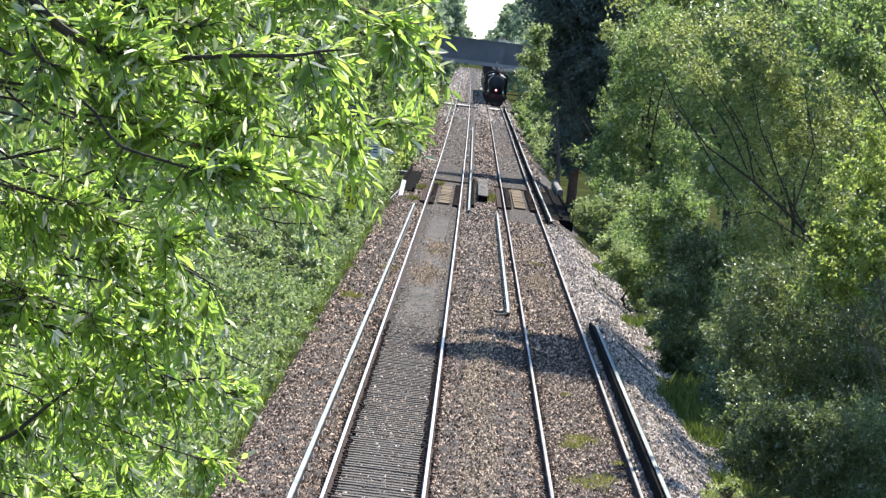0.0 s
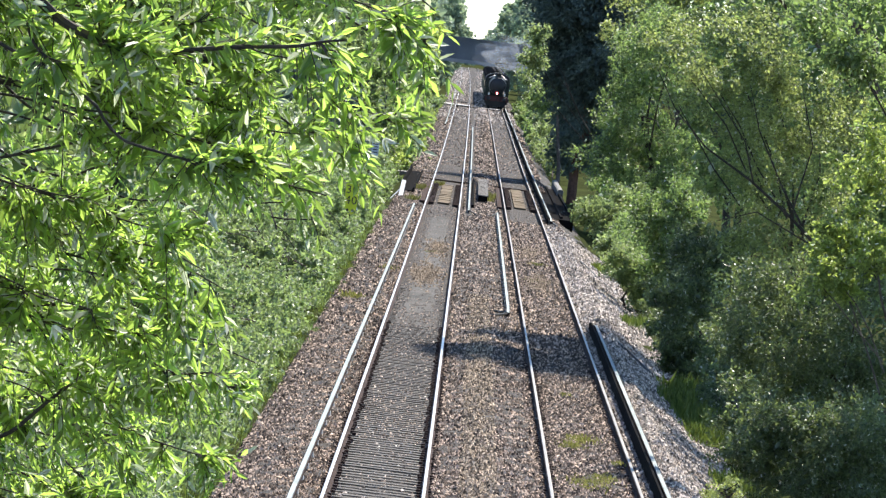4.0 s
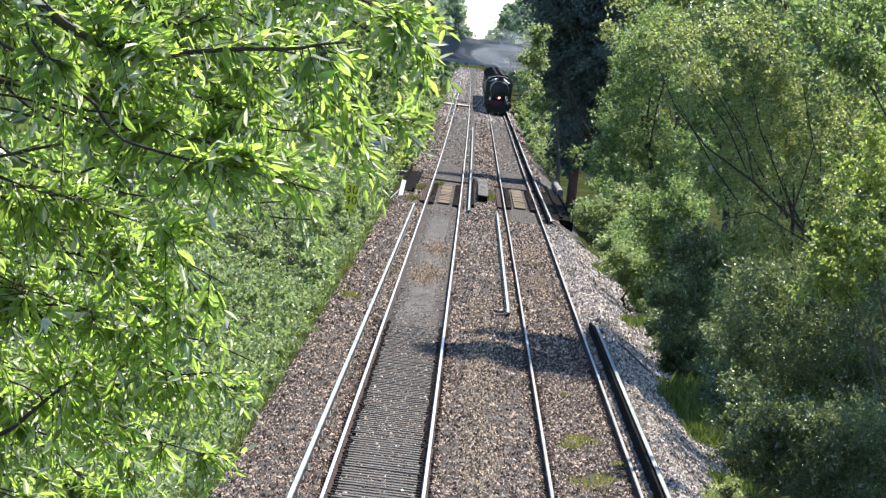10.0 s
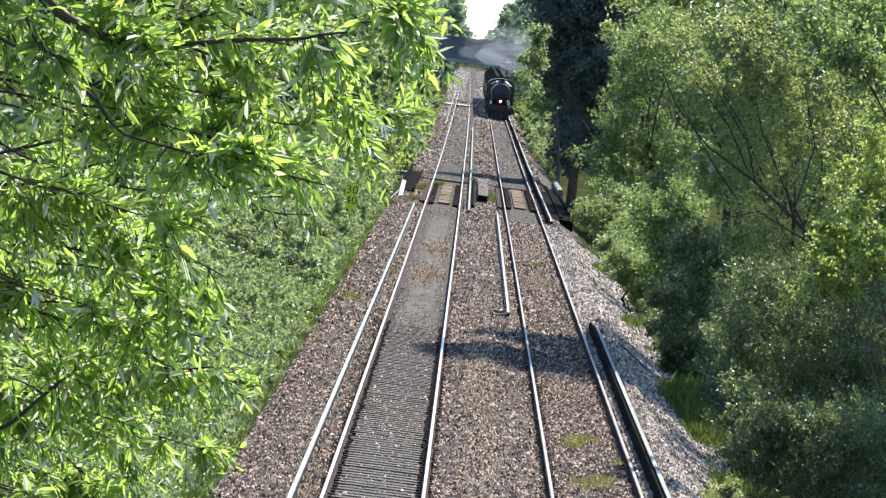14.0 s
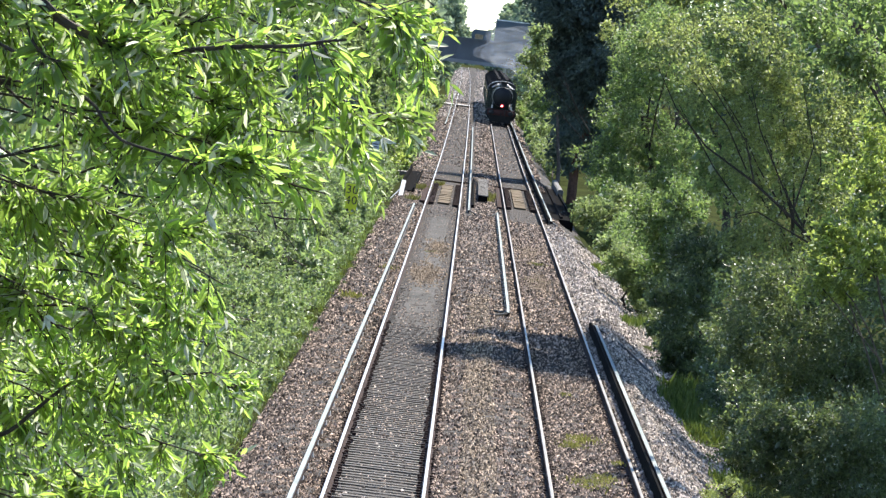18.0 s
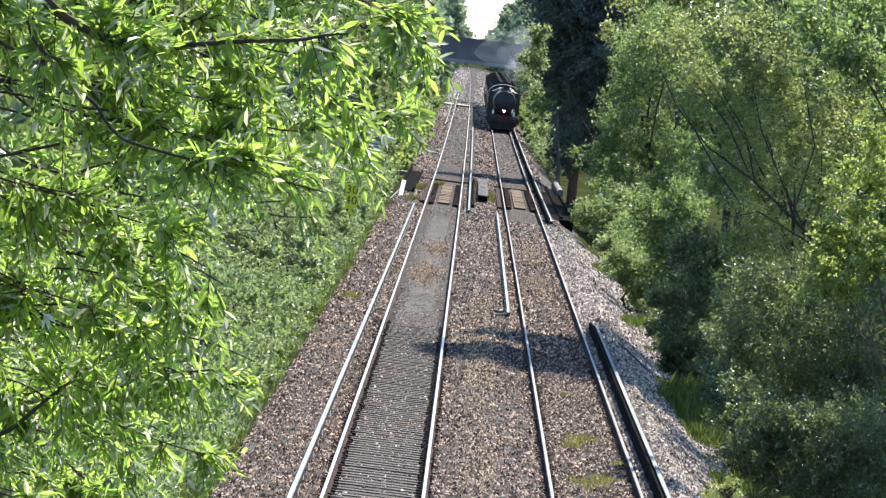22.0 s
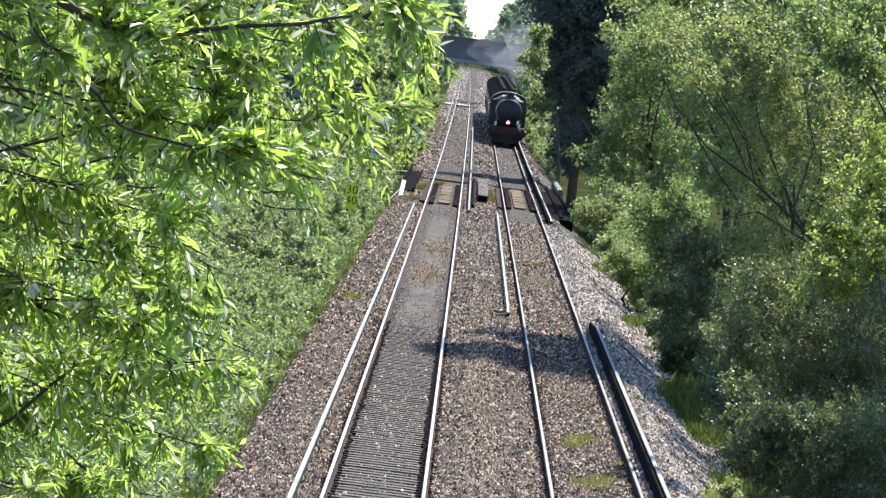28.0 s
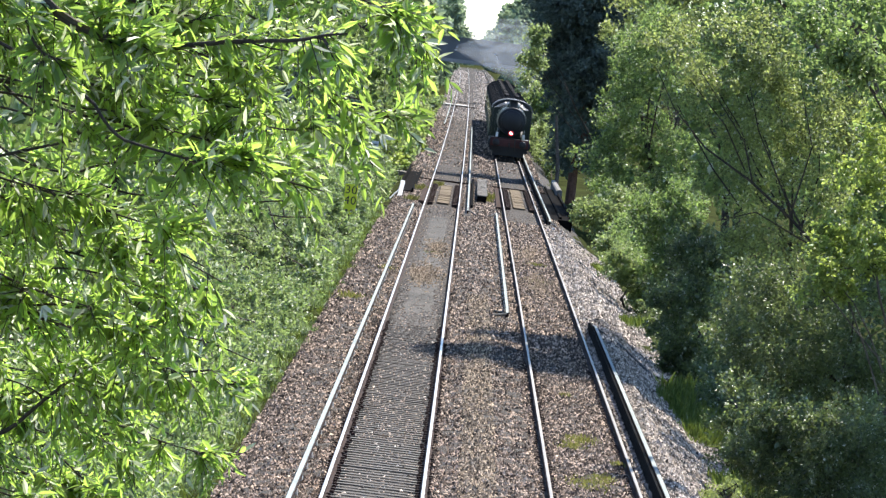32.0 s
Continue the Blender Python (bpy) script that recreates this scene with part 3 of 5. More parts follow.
def coal_heap():
    xs, ys = np.linspace(-1.1, 1.1, 12), np.linspace(12.9, 18.0, 22)
    gx, gy = np.meshgrid(xs, ys)
    gz = 3.05 + 0.5 * np.clip(1 - (gx / 1.15) ** 2, 0, 1) * np.clip(1.2 - ((gy - 15) / 3.2) ** 2, 0.1, 1) + rng.normal(0, 0.06, gx.shape)
    i = np.arange(gx.size).reshape(gx.shape)
    f = np.stack([i[:-1, :-1], i[:-1, 1:], i[1:, 1:], i[1:, :-1]], -1).reshape(-1, 4)
    return np.stack([gx, gy, gz], -1).reshape(-1, 3).tolist(), f.tolist()


engine, engine_wheels = build_engine()


def build_coach():
    t = thing("passenger_coach", pose(RIGHT_MID, 500, 0), "dark green passenger coach with a sooty grey roof", "railway coach", "coaches of the train")
    part("body", Shape().box(-1.35, 1.35, 0, 19.6, 1.05, 3.05), COACH_PAINT, t, "dark green coach body")
    ro = arch(1.37, 3.05, 3.82, 28)
    part("roof", Shape().swept(ro, [(0, -0.02, 0), (0, 19.62, 0)]), COACH_ROOF, t, "sooty grey curved roof", False)
    rib = arch(1.38, 3.06, 3.85)
    for k in range(8):
        part("roof_rib", Shape().swept(rib + [(x * 0.97, q - 0.05) for x, q in reversed(rib)], [(0, 1.2 + 2.45 * k, 0), (0, 1.27 + 2.45 * k, 0)]), COACH_ROOF, t)
        part("roof_vent", Shape().turned("z", (0.35 * (-1) ** k, 2.3 + 2.2 * k, 0), [(3.7, 0.14), (3.88, 0.14), (3.93, 0.2), (3.97, 0.05)], 10), COACH_ROOF, t)
    for k in range(8):
        for x0, x1 in ((-1.362, -1.352), (1.352, 1.362)):
            part("window", Shape().box(x0, x1, 1.0 + 2.3 * k, 2.4 + 2.3 * k, 1.95, 2.75), DARK_GLASS, t)
    part("end_window", Shape().box(-1.0, -0.45, -0.012, -0.002, 1.95, 2.7), DARK_GLASS, t)
    part("gangway", Shape().box(-0.45, 0.45, -0.3, 0, 1.1, 3.1, 0.1), CABLE, t, "black corridor connection")
    for y in (3.0, 16.6):
        part("bogie", Shape().box(-1.05, 1.05, y - 1.6, y + 1.6, 0.25, 0.8, 0.08), ENGINE_BLACK, t, "dark wheel bogie")
    part("underframe", Shape().box(-1.2, 1.2, 0.1, 19.5, 0.78, 1.05), ENGINE_BLACK, t)
    return t


coaches = [build_coach()]
coaches += [copy_thing(coaches[0], coaches[0].matrix_basis) for _ in range(6)]


# ---- trees and bushes ----
def crown_points(lobes, count, shell=0.55, bunch=9):
    """Clump centres in a union of lobes (x, y, z, rx, ry, rz): they stand in bunches, most of them near the surface, with gaps between. Also the way out of the lobe at each."""
    lobes = np.array(lobes, float)
    vol = (lobes[:, 3] * lobes[:, 4] * lobes[:, 5]) ** 0.7
    some = max(6 * len(lobes), count // bunch)
    pick = np.concatenate([np.arange(len(lobes)).repeat(4), rng.choice(len(lobes), some - 4 * len(lobes), p=vol / vol.sum())])
    d = unit(rng.normal(size=(some, 3)))
    r = rng.uniform(shell ** 2, 0.85, some) ** 0.5
    heads = lobes[pick, :3] + d * r[:, None] * lobes[pick, 3:6]
    wide = lobes[pick, 3:6].min(1) * rng.uniform(0.16, 0.4, some)
    k = rng.choice(some, count, p=wide ** 1.5 / (wide ** 1.5).sum())
    e = unit(rng.normal(size=(count, 3)))
    at = heads[k] + e * (wide[k] * rng.uniform(0, 1, count) ** 0.4)[:, None] * np.array([1.25, 1.25, 0.85])
    return at, unit(0.7 * d[k] + e)


def crown(name, lobes, clumps, per_clump, spread, size, mat, parent, droop=0.25, ratio=0.62, shell=0.55, label="", core=0.06, bunch=7):
    """Leaves in sprays: each spray is a twig that points out of the crown, with leaves set round it."""
    c, out = crown_points(lobes, clumps, shell, bunch)
    n = clumps * per_clump
    axis = unit(out + rng.normal(0, 0.55, (clumps, 3)) + np.array([0, 0, 0.25 - droop]))
    s = 0.8 * spread * rng.uniform(0.5, 1.5, (clumps, 1, 1))
    along = rng.uniform(-0.9, 1.3, (clumps, per_clump, 1))
    thick = 0.42 * (1.25 - 0.6 * (along + 0.9) / 2.2)
    at = (c[:, None] + axis[:, None] * along * s + np.clip(rng.normal(0, 1, (clumps, per_clump, 3)), -1.8, 1.8) * thick * s).reshape(-1, 3)
    way = unit(rng.normal(0, 0.75, (n, 3)) + np.repeat(axis, per_clump, 0) * 0.8 + np.array([0, 0, -droop]))
    size = size * rng.uniform(0.6, 1.3, n)
    inner = int(n * core)
    if inner:
        deep, _ = crown_points([(*q[:3], q[3] * 0.72, q[4] * 0.72, q[5] * 0.72) for q in lobes], inner, 0.0)
        at, way = np.concatenate([at, deep]), np.concatenate([way, unit(rng.normal(size=(inner, 3)))])
        size = np.concatenate([size, np.full(inner, float(np.mean(size)) * 2.2)])
    ob = new(name, leaf_mesh(name, at, way, size, ratio, mat))
    ob.parent = parent
    tagged(ob, label, kind="stuff")
    return c


def limbs(base, top, r, ends, mat, parent, name="trunk", bend=0.15):
    """A tapered trunk from base to top, then a limb to each end."""
    base, top = Vector(base), Vector(top)
    mid = [base.lerp(top, k / 5) + Vector((rng.normal(0, bend), rng.normal(0, bend), 0)) * (0 < k < 5) for k in range(6)]
    part(name, Shape().tube([p - Vector((0, 0, 0.4)) if k == 0 else p for k, p in enumerate(mid)], r, r * 0.35, 9), mat, parent)
    for e in ends:
        e = Vector(e)
        k = rng.uniform(0.35, 0.95)
        a = base.lerp(top, k)
        pts = [a, a.lerp(e, 0.35) + Vector((rng.normal(0, 0.12), rng.normal(0, 0.12), 0.15)), a.lerp(e, 0.7) + Vector((rng.normal(0, 0.12), 0, 0.1)), e]
        part("limb", Shape().tube(pts, r * (0.5 - 0.25 * k), 0.012, 5), mat, parent)


def tree(name, base, height, lobes, clumps, per, spread, size, leaf, bark, label, category="tree", r=0.16, n_limbs=10, droop=0.25, ratio=0.62, group="", shell=0.55, core=0.06, bunch=7):
    x, y = base
    z = float(bed_z(x, y))
    t = thing(name, pose(x, y, z - 0.05), label, category, group)
    local = [(a - x, b - y, c - z, d, e, f) for a, b, c, d, e, f in lobes]
    c = crown("crown", local, clumps, per, spread, size, leaf, t, droop, ratio, shell, core=core, bunch=bunch)
    ends = [tuple(c[i]) for i in rng.choice(len(c), n_limbs, replace=False)]
    mx, my = np.mean([q[0] for q in local]), np.mean([q[1] for q in local])
    limbs((0, 0, 0), (mx * 0.7, my * 0.7, height), r, ends, bark, t)
    return t


def bush(base, lobes, clumps, per, spread, size, leaf, label, category="bush", name="bush", group="lineside bushes", droop=0.1, ratio=0.7, shell=0.6, bunch=4):
    return tree(name, base, max(0.6, max(q[2] for q in lobes) - float(bed_z(*base))), lobes, clumps, per, spread, size, leaf, DARK_BARK, label, category, 0.05, 6, droop, ratio, group, shell, bunch=bunch)


# ---- smoke ----
def smoke_surface():
    m = bpy.data.materials.new("thin_grey_smoke")
    m.use_nodes = True
    n, l = m.node_tree.nodes, m.node_tree.links
    dif, tr, mix = n.new("ShaderNodeBsdfTranslucent"), n.new("ShaderNodeBsdfTransparent"), n.new("ShaderNodeMixShader")
    dif.inputs[0].default_value = (0.72, 0.77, 0.85, 1)
    tex, ramp = n.new("ShaderNodeTexNoise"), n.new("ShaderNodeValToRGB")
    tex.inputs["Scale"].default_value, tex.inputs["Detail"].default_value = 0.8, 6
    ramp.color_ramp.elements[0].position, ramp.color_ramp.elements[1].position = 0.3, 0.7
    ramp.color_ramp.elements[0].color, ramp.color_ramp.elements[1].color = (0.01, 0.01, 0.01, 1), (0.06, 0.06, 0.06, 1)
    l.new(tex.outputs[0], ramp.inputs[0])
    l.new(ramp.outputs[0], mix.inputs[0])
    l.new(tr.outputs[0], mix.inputs[1])
    l.new(dif.outputs[0], mix.inputs[2])
    l.new(mix.outputs[0], n["Material Output"].inputs[0])
    return m


SMOKE = smoke_surface()
smoke = thing("smoke_plume", pose(RIGHT_MID, 400, 0), "thin grey smoke trailing from the chimney", "smoke")


def puff(radius, seed):
    """One uneven drift of smoke."""
    s = Shape().turned("z", (0, 0, 0), [(radius * -math.cos(math.pi * k / 23), radius * math.sin(math.pi * k / 23) + 0.001) for k in range(24)], 32)
    v = []
    for p in s.v:
        q = Vector(p) / radius
        lump = 1 + 0.55 * noise.noise(q * 1.3 + Vector((seed * 3.1, 0, 0))) + 0.25 * noise.noise(q * 3.1 + Vector((0, seed * 2.3, 0)))
        v.append(tuple(Vector((p[0], p[1] * 3.5, p[2] * 1.15)) * lump))
    s.v = v
    return part("puff", s, SMOKE, smoke, smooth=True)


puffs = [(puff(0.7 + 0.35 * k, k), 4.0 + 9.0 * k) for k in range(4)]

# trees beside the right-hand track, from near to far
near_trees = [
    tree("young_tree", (9.1, 106.5), 5.5, [(7.6, 105.5, 5.35, 0.64, 1.39, 1.07), (7.66, 106.5, 3.81, 0.76, 1.06, 0.81), (7.19, 107.5, 4.1, 0.44, 0.64, 0.49), (7.95, 108.5, 6.44, 0.4, 0.57, 0.44), (6.87, 106.0, 3.29, 0.39, 0.5, 0.37)], 330, 34, 0.2, 0.1, SUNNY, BARK,
         "young tree with sunlight put into its yellow-green leaf colour", group="trees by the line", n_limbs=5, core=0.0, r=0.05),
    tree("branching_tree", (9.3, 131), 6.5, [(4.65, 129.5, 7.4, 0.99, 1.28, 0.79), (5.85, 130.5, 7.75, 1.72, 2.24, 1.26), (7.54, 131.5, 6.48, 1.8, 2.35, 1.74), (6.33, 132.5, 5.23, 1.14, 1.75, 1.35), (7.85, 130.0, 3.87, 1.59, 2.06, 1.52), (6.88, 131.0, 2.51, 0.88, 1.47, 1.13), (5.62, 132.0, 6.37, 0.94, 1.48, 1.14)], 1150, 32, 0.26, 0.088, BIRCH, DARK_BARK,
         "tree with thin olive leaves and bare dark branches", group="trees by the line", n_limbs=13, core=0.0, r=0.08),
    tree("lineside_tree", (9.8, 264), 6.4, [(8.59, 262.5, 7.15, 2.53, 3.64, 2.8), (9.24, 263.5, 2.38, 2.41, 3.65, 2.81), (7.93, 264.5, 3.95, 1.72, 2.52, 1.94), (7.17, 265.5, 5.88, 1.08, 1.96, 1.51), (5.73, 263.0, 2.7, 0.8, 1.04, 0.35), (6.84, 264.0, 2.61, 0.97, 1.26, 0.75), (5.7, 265.0, 1.95, 0.43, 0.56, 0.27), (6.36, 262.5, 4.05, 0.64, 0.83, 0.48)], 720, 46, 0.42, 0.15, HEDGE, DARK_BARK,
         "dense green tree beside the ballast", group="trees by the line", core=0.03),
]
for path, r in (
        ([(9.32, 126.5, 1.96), (8.23, 126.5, 3.38), (7.51, 126.5, 4.00), (6.51, 126.5, 4.72), (5.39, 126.5, 5.35), (4.58, 126.5, 6.16), (4.08, 126.5, 7.00)], 0.055),
        ([(7.77, 126.3, 3.85), (7.21, 126.3, 4.68), (6.54, 126.3, 5.89), (6.22, 126.3, 6.88)], 0.03),
        ([(6.57, 126.4, 4.66), (6.26, 126.4, 5.59), (5.03, 126.4, 7.12)], 0.025),
        ([(8.31, 126.6, 3.32), (6.73, 126.6, 4.03), (5.86, 126.6, 3.72)], 0.025),
        ([(7.52, 126.8, 3.99), (7.83, 126.8, 5.66), (7.40, 126.8, 7.03)], 0.025),
):
    home = near_trees[1].matrix_basis.translation
    part("bare_branch", Shape().tube([tuple(Vector(p) - home) for p in path], r, 0.008, 6), DARK_BARK, near_trees[1], "long bare dark branch")
# Canopy out of view, added to cast shade on track and shoulder.
tree("unseen_shade_tree", (14.5, 142), 10.0, [(6.4, 138, 12.2, 2.8, 4.6, 2.4), (7.6, 147, 12.6, 2.8, 4.0, 2.4), (9.5, 142, 12.5, 3.0, 5.0, 3.0), (9.8, 158, 12.8, 2.0, 8.0, 1.6), (8.9, 151, 13.0, 1.5, 5.0, 1.3), (9.0, 137, 12.4, 2.2, 4.0, 1.6), (9.2, 147, 12.4, 2.2, 4.5, 1.6)], 2700, 90, 0.34, 0.13, HEDGE, BARK, "tall unseen tree added to shade the track and shoulder", group="trees by the line", r=0.24, n_limbs=16, bunch=2)
# Mostly unseen canopy, added to darken the trees and bank below it.
tree("spreading_tree", (13.5, 112), 8.0, [(11.6, 104, 9.0, 2.2, 5.0, 1.6), (11.5, 111, 9.4, 2.3, 5.0, 1.8), (11.3, 119, 9.8, 2.0, 5.0, 1.8), (7.8, 112, 8.3, 0.9, 2.5, 0.65), (9.2, 119, 10.9, 1.4, 4.0, 1.1), (8.9, 126, 11.1, 1.2, 3.5, 1.1), (12.0, 112, 7.0, 1.8, 6.0, 3.0), (11.4, 124, 8.8, 1.9, 4.0, 2.2), (11.2, 130, 10.4, 1.7, 4.0, 1.4), (10.9, 118, 5.5, 1.3, 5.0, 2.5)], 1150, 70, 0.36, 0.16, HEDGE, DARK_BARK, "dark green tree, mostly unseen, added to shade the lineside trees", group="trees by the line", r=0.22, bunch=2)
tree("lineside_tree", (8.6, 187), 3.6, [(6.97, 184.5, 1.99, 1.31, 1.71, 1.31), (7.96, 185.5, 0.47, 1.13, 1.72, 1.32), (6.72, 186.5, 0.75, 0.64, 0.99, 0.76)], 420, 46, 0.3, 0.115, HEDGE, DARK_BARK, "dark green tree in the shade of its neighbours", group="trees by the line")
tree("shaded_tree", (8.6, 119), 3.4, [(7.28, 117.5, 1.78, 1.43, 2.02, 1.55), (6.41, 118.5, 1.25, 0.75, 1.25, 0.96), (8.45, 119.5, 1.21, 1.21, 1.89, 1.46), (6.17, 120.5, 2.1, 0.56, 0.73, 0.56), (9.17, 119.5, 1.79, 0.73, 2.05, 1.58), (9.24, 120.5, 3.23, 0.49, 0.96, 0.73)], 860, 44, 0.24, 0.08, SHADED_LEAF, DARK_BARK, "leafy tree among its neighbours, olive leaves darkened for shade", group="trees by the line", core=0.03, r=0.07, n_limbs=5)
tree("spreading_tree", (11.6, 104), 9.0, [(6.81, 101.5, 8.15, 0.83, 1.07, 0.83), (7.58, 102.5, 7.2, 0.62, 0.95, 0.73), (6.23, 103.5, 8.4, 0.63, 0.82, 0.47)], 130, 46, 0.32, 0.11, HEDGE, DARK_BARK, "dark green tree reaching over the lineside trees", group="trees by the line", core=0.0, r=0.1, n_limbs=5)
tree("young_tree", (7.8, 104.5), 1.4, [(7.41, 103.5, 0.38, 1.37, 1.78, 1.16), (6.19, 104.5, 0.37, 0.74, 1.17, 0.9), (5.72, 105.5, 1.11, 0.36, 0.56, 0.43), (8.48, 106.5, -0.03, 0.97, 1.55, 1.19)], 680, 46, 0.22, 0.075, SHADED_LEAF, DARK_BARK, "young tree beside the ballast shoulder, leaves coloured for shade", group="trees by the line", n_limbs=5, core=0.06, r=0.06)
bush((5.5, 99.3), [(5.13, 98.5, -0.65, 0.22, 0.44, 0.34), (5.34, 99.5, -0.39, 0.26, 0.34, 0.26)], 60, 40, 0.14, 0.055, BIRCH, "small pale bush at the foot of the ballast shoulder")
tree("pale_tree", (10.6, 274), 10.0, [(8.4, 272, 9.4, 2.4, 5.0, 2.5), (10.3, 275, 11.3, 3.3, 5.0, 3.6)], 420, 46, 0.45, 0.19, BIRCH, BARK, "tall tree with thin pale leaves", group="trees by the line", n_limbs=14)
bush((6.8, 152), [(6.28, 150.5, 0.65, 0.84, 1.49, 1.15), (6.66, 151.5, -0.82, 0.74, 1.0, 0.77), (6.91, 152.5, 1.81, 0.93, 1.61, 1.24)], 420, 50, 0.26, 0.1, SHADED_LEAF, "dense bush filling a shaded gap, shade put into its leaf colour")
bush((7.2, 165), [(7.2, 163, -0.4, 0.9, 7.0, 0.9), (7.2, 178, -0.4, 0.9, 7.0, 0.9)], 220, 50, 0.24, 0.1, SHADED_LEAF, "low bush at the foot of the ballast shoulder, leaves coloured for shade")
bush((6.9, 128), [(6.9, 126, -0.9, 0.6, 6.0, 0.6), (7.2, 136, -0.3, 0.9, 6.0, 1.0)], 200, 50, 0.2, 0.09, SHADED_LEAF, "low undergrowth at the foot of the bank, leaves coloured for shade")
bush((6.2, 189.5), [(5.91, 188.5, 0.32, 0.88, 1.15, 0.73), (6.68, 189.5, -0.34, 0.69, 0.9, 0.65), (5.48, 190.5, 0.74, 0.58, 0.75, 0.5)], 190, 46, 0.24, 0.1, SPRING, "pale green bush at the foot of the ballast shoulder")
bush((6.6, 238), [(5.62, 236.5, 0.61, 0.82, 1.06, 0.77), (6.79, 237.5, -0.0, 1.06, 1.38, 0.97), (7.36, 238.5, 1.09, 0.92, 1.2, 0.92)], 260, 46, 0.3, 0.125, SPRING, "rounded green bush beside the underbridge")
bush((6.9, 218), [(6.9, 214, -0.2, 1.0, 4.0, 0.9), (7.4, 226, 0.2, 1.2, 4.0, 1.1)], 240, 46, 0.3, 0.12, HEDGE, "green bush behind the ballast shoulder")
bush((7.6, 282), [(7.4, 276, 0.0, 0.9, 5.0, 1.1), (8.2, 292, 0.6, 1.4, 8.0, 1.8)], 220, 46, 0.34, 0.15, HEDGE, "dark green bush below the trees")
tree("dark_tree", (6.3, 320), 10.5, [(5.65, 318.5, 11.5, 3.24, 4.63, 3.56), (5.87, 319.5, 7.29, 2.6, 3.8, 2.92), (5.74, 320.5, 3.83, 1.69, 3.18, 2.44), (5.77, 321.5, 1.35, 1.05, 2.12, 1.63), (8.27, 319.0, 8.9, 2.92, 6.32, 4.86), (7.5, 320.0, 2.26, 1.3, 2.54, 1.95)], 1500, 60, 0.6, 0.24, SHADE, RED_BARK,
     "tall tree with a reddish trunk, shade and haze in its leaf colour", group="trees by the line", r=0.3, core=0.15, bunch=4)
grey_stem = thing("tree_stem", pose(5.3, 313, float(bed_z(5.3, 313))), "bare pale grey tree stem beside the wing wall", "tree")
part("stem", Shape().tube([(0, 0, -0.4), (-0.05, 0, 1.6), (-0.3, 0.1, 3.2), (-0.5, 0.1, 4.6)], 0.13, 0.07, 8), BARK, grey_stem)
tree("overhanging_tree", (9.2, 303), 7.0, [(3.16, 298.5, 8.01, 0.49, 0.95, 0.73), (2.99, 299.5, 6.82, 0.61, 0.79, 0.55), (2.7, 300.5, 5.8, 0.49, 0.64, 0.4), (3.49, 301.5, 5.47, 0.31, 0.4, 0.31), (2.34, 299.0, 5.34, 0.27, 0.36, 0.24)], 130, 20, 0.3, 0.18, SPRING, DARK_BARK,
     "leafy tree leaning over the track", group="trees by the line", r=0.07, core=0.0, n_limbs=4, bunch=1, shell=0.1)
bush((5.9, 372), [(5.9, 372, 0.8, 1.1, 14.0, 1.5), (6.6, 400, 1.6, 1.4, 16.0, 1.9)], 400, 60, 0.4, 0.18, SPRING, "sunlit green bush beside the line")
for y, x, h, mat in ((430, 7.7, 9, HEDGE), (490, 8.2, 10, SHADE), (560, 9.0, 11, HEDGE), (615, 10.0, 11, HEDGE)):
    tree("lineside_tree", (x, y), h * 0.7, [(x, y, h * 0.55, 2.8, 10, h * 0.45), (x + 1.5, y + 5, h * 0.8, 3.0, 9, h * 0.35)], 280, 50, 0.6, 0.36, mat, DARK_BARK, "tall green tree beside the line", group="trees by the line", r=0.25, bunch=3)
for x, y, h, mat in ((13, 160, 11, HEDGE), (13.5, 200, 13, HEDGE), (11.5, 240, 13, HEDGE), (14, 280, 14, SHADE), (17, 225, 14, HEDGE)):
    tree("background_tree", (x, y), h * 0.7, [(x, y, h * 0.45, 2.8, 5, h * 0.42), (x + 1.0, y + 3, h * 0.75, 2.6, 5, h * 0.32)], 300, 50, 0.5, 0.26, mat, DARK_BARK, "tall green tree behind the lineside bushes", group="trees by the line", r=0.22, bunch=3)

# bushes and trees on the left bank
for k, y in enumerate(np.arange(74, 240, 9.0)):
    lobes = [(-3.95, y + 4, -0.45, 0.7, 4.5, 0.55)]
    for i in range(9):
        x = rng.uniform(-8.2, -3.9)
        r = rng.uniform(0.5, 0.85)
        lobes.append((x, y + rng.uniform(-3, 6), -0.75 + 0.33 * (-3.6 - x) + rng.uniform(0, 0.7) + 0.4 * (y > 150), r, r * 1.6, r * rng.uniform(0.9, 1.4)))
    bush((-4.6, y), lobes, 600, 36, 0.18, 0.066 + 0.0002 * y, BRAMBLE, "tangled bramble and ivy bush on the bank", droop=0.0, shell=0.3, bunch=2)
for y, x, h, mat in ((252, -6.9, 3.4, BRAMBLE), (282, -6.8, 4.6, SHADE), (312, -5.9, 6.0, HEDGE), (345, -5.6, 9.0, SPRING), (385, -5.6, 11.5, HEDGE), (430, -5.7, 13.0, SPRING), (480, -5.6, 13.5, SPRING), (535, -5.8, 11.5, SUNNY), (590, -6.2, 12, SUNNY), (618, -7.2, 12, SPRING)):
    tree("lineside_tree", (x, y), h * 0.7, [(x + 0.4, y, h * 0.33, 2.0, 8, h * 0.36), (x - 1.0, y + 4, h * 0.65, 2.6, 9, h * 0.38), (x - 4, y, h * 0.6, 3.0, 9, h * 0.5)], 270, 60, 0.36, 0.2 + y * 0.00018, mat, DARK_BARK, "leafy green tree beside the line", group="trees by the line", r=0.2, bunch=3)

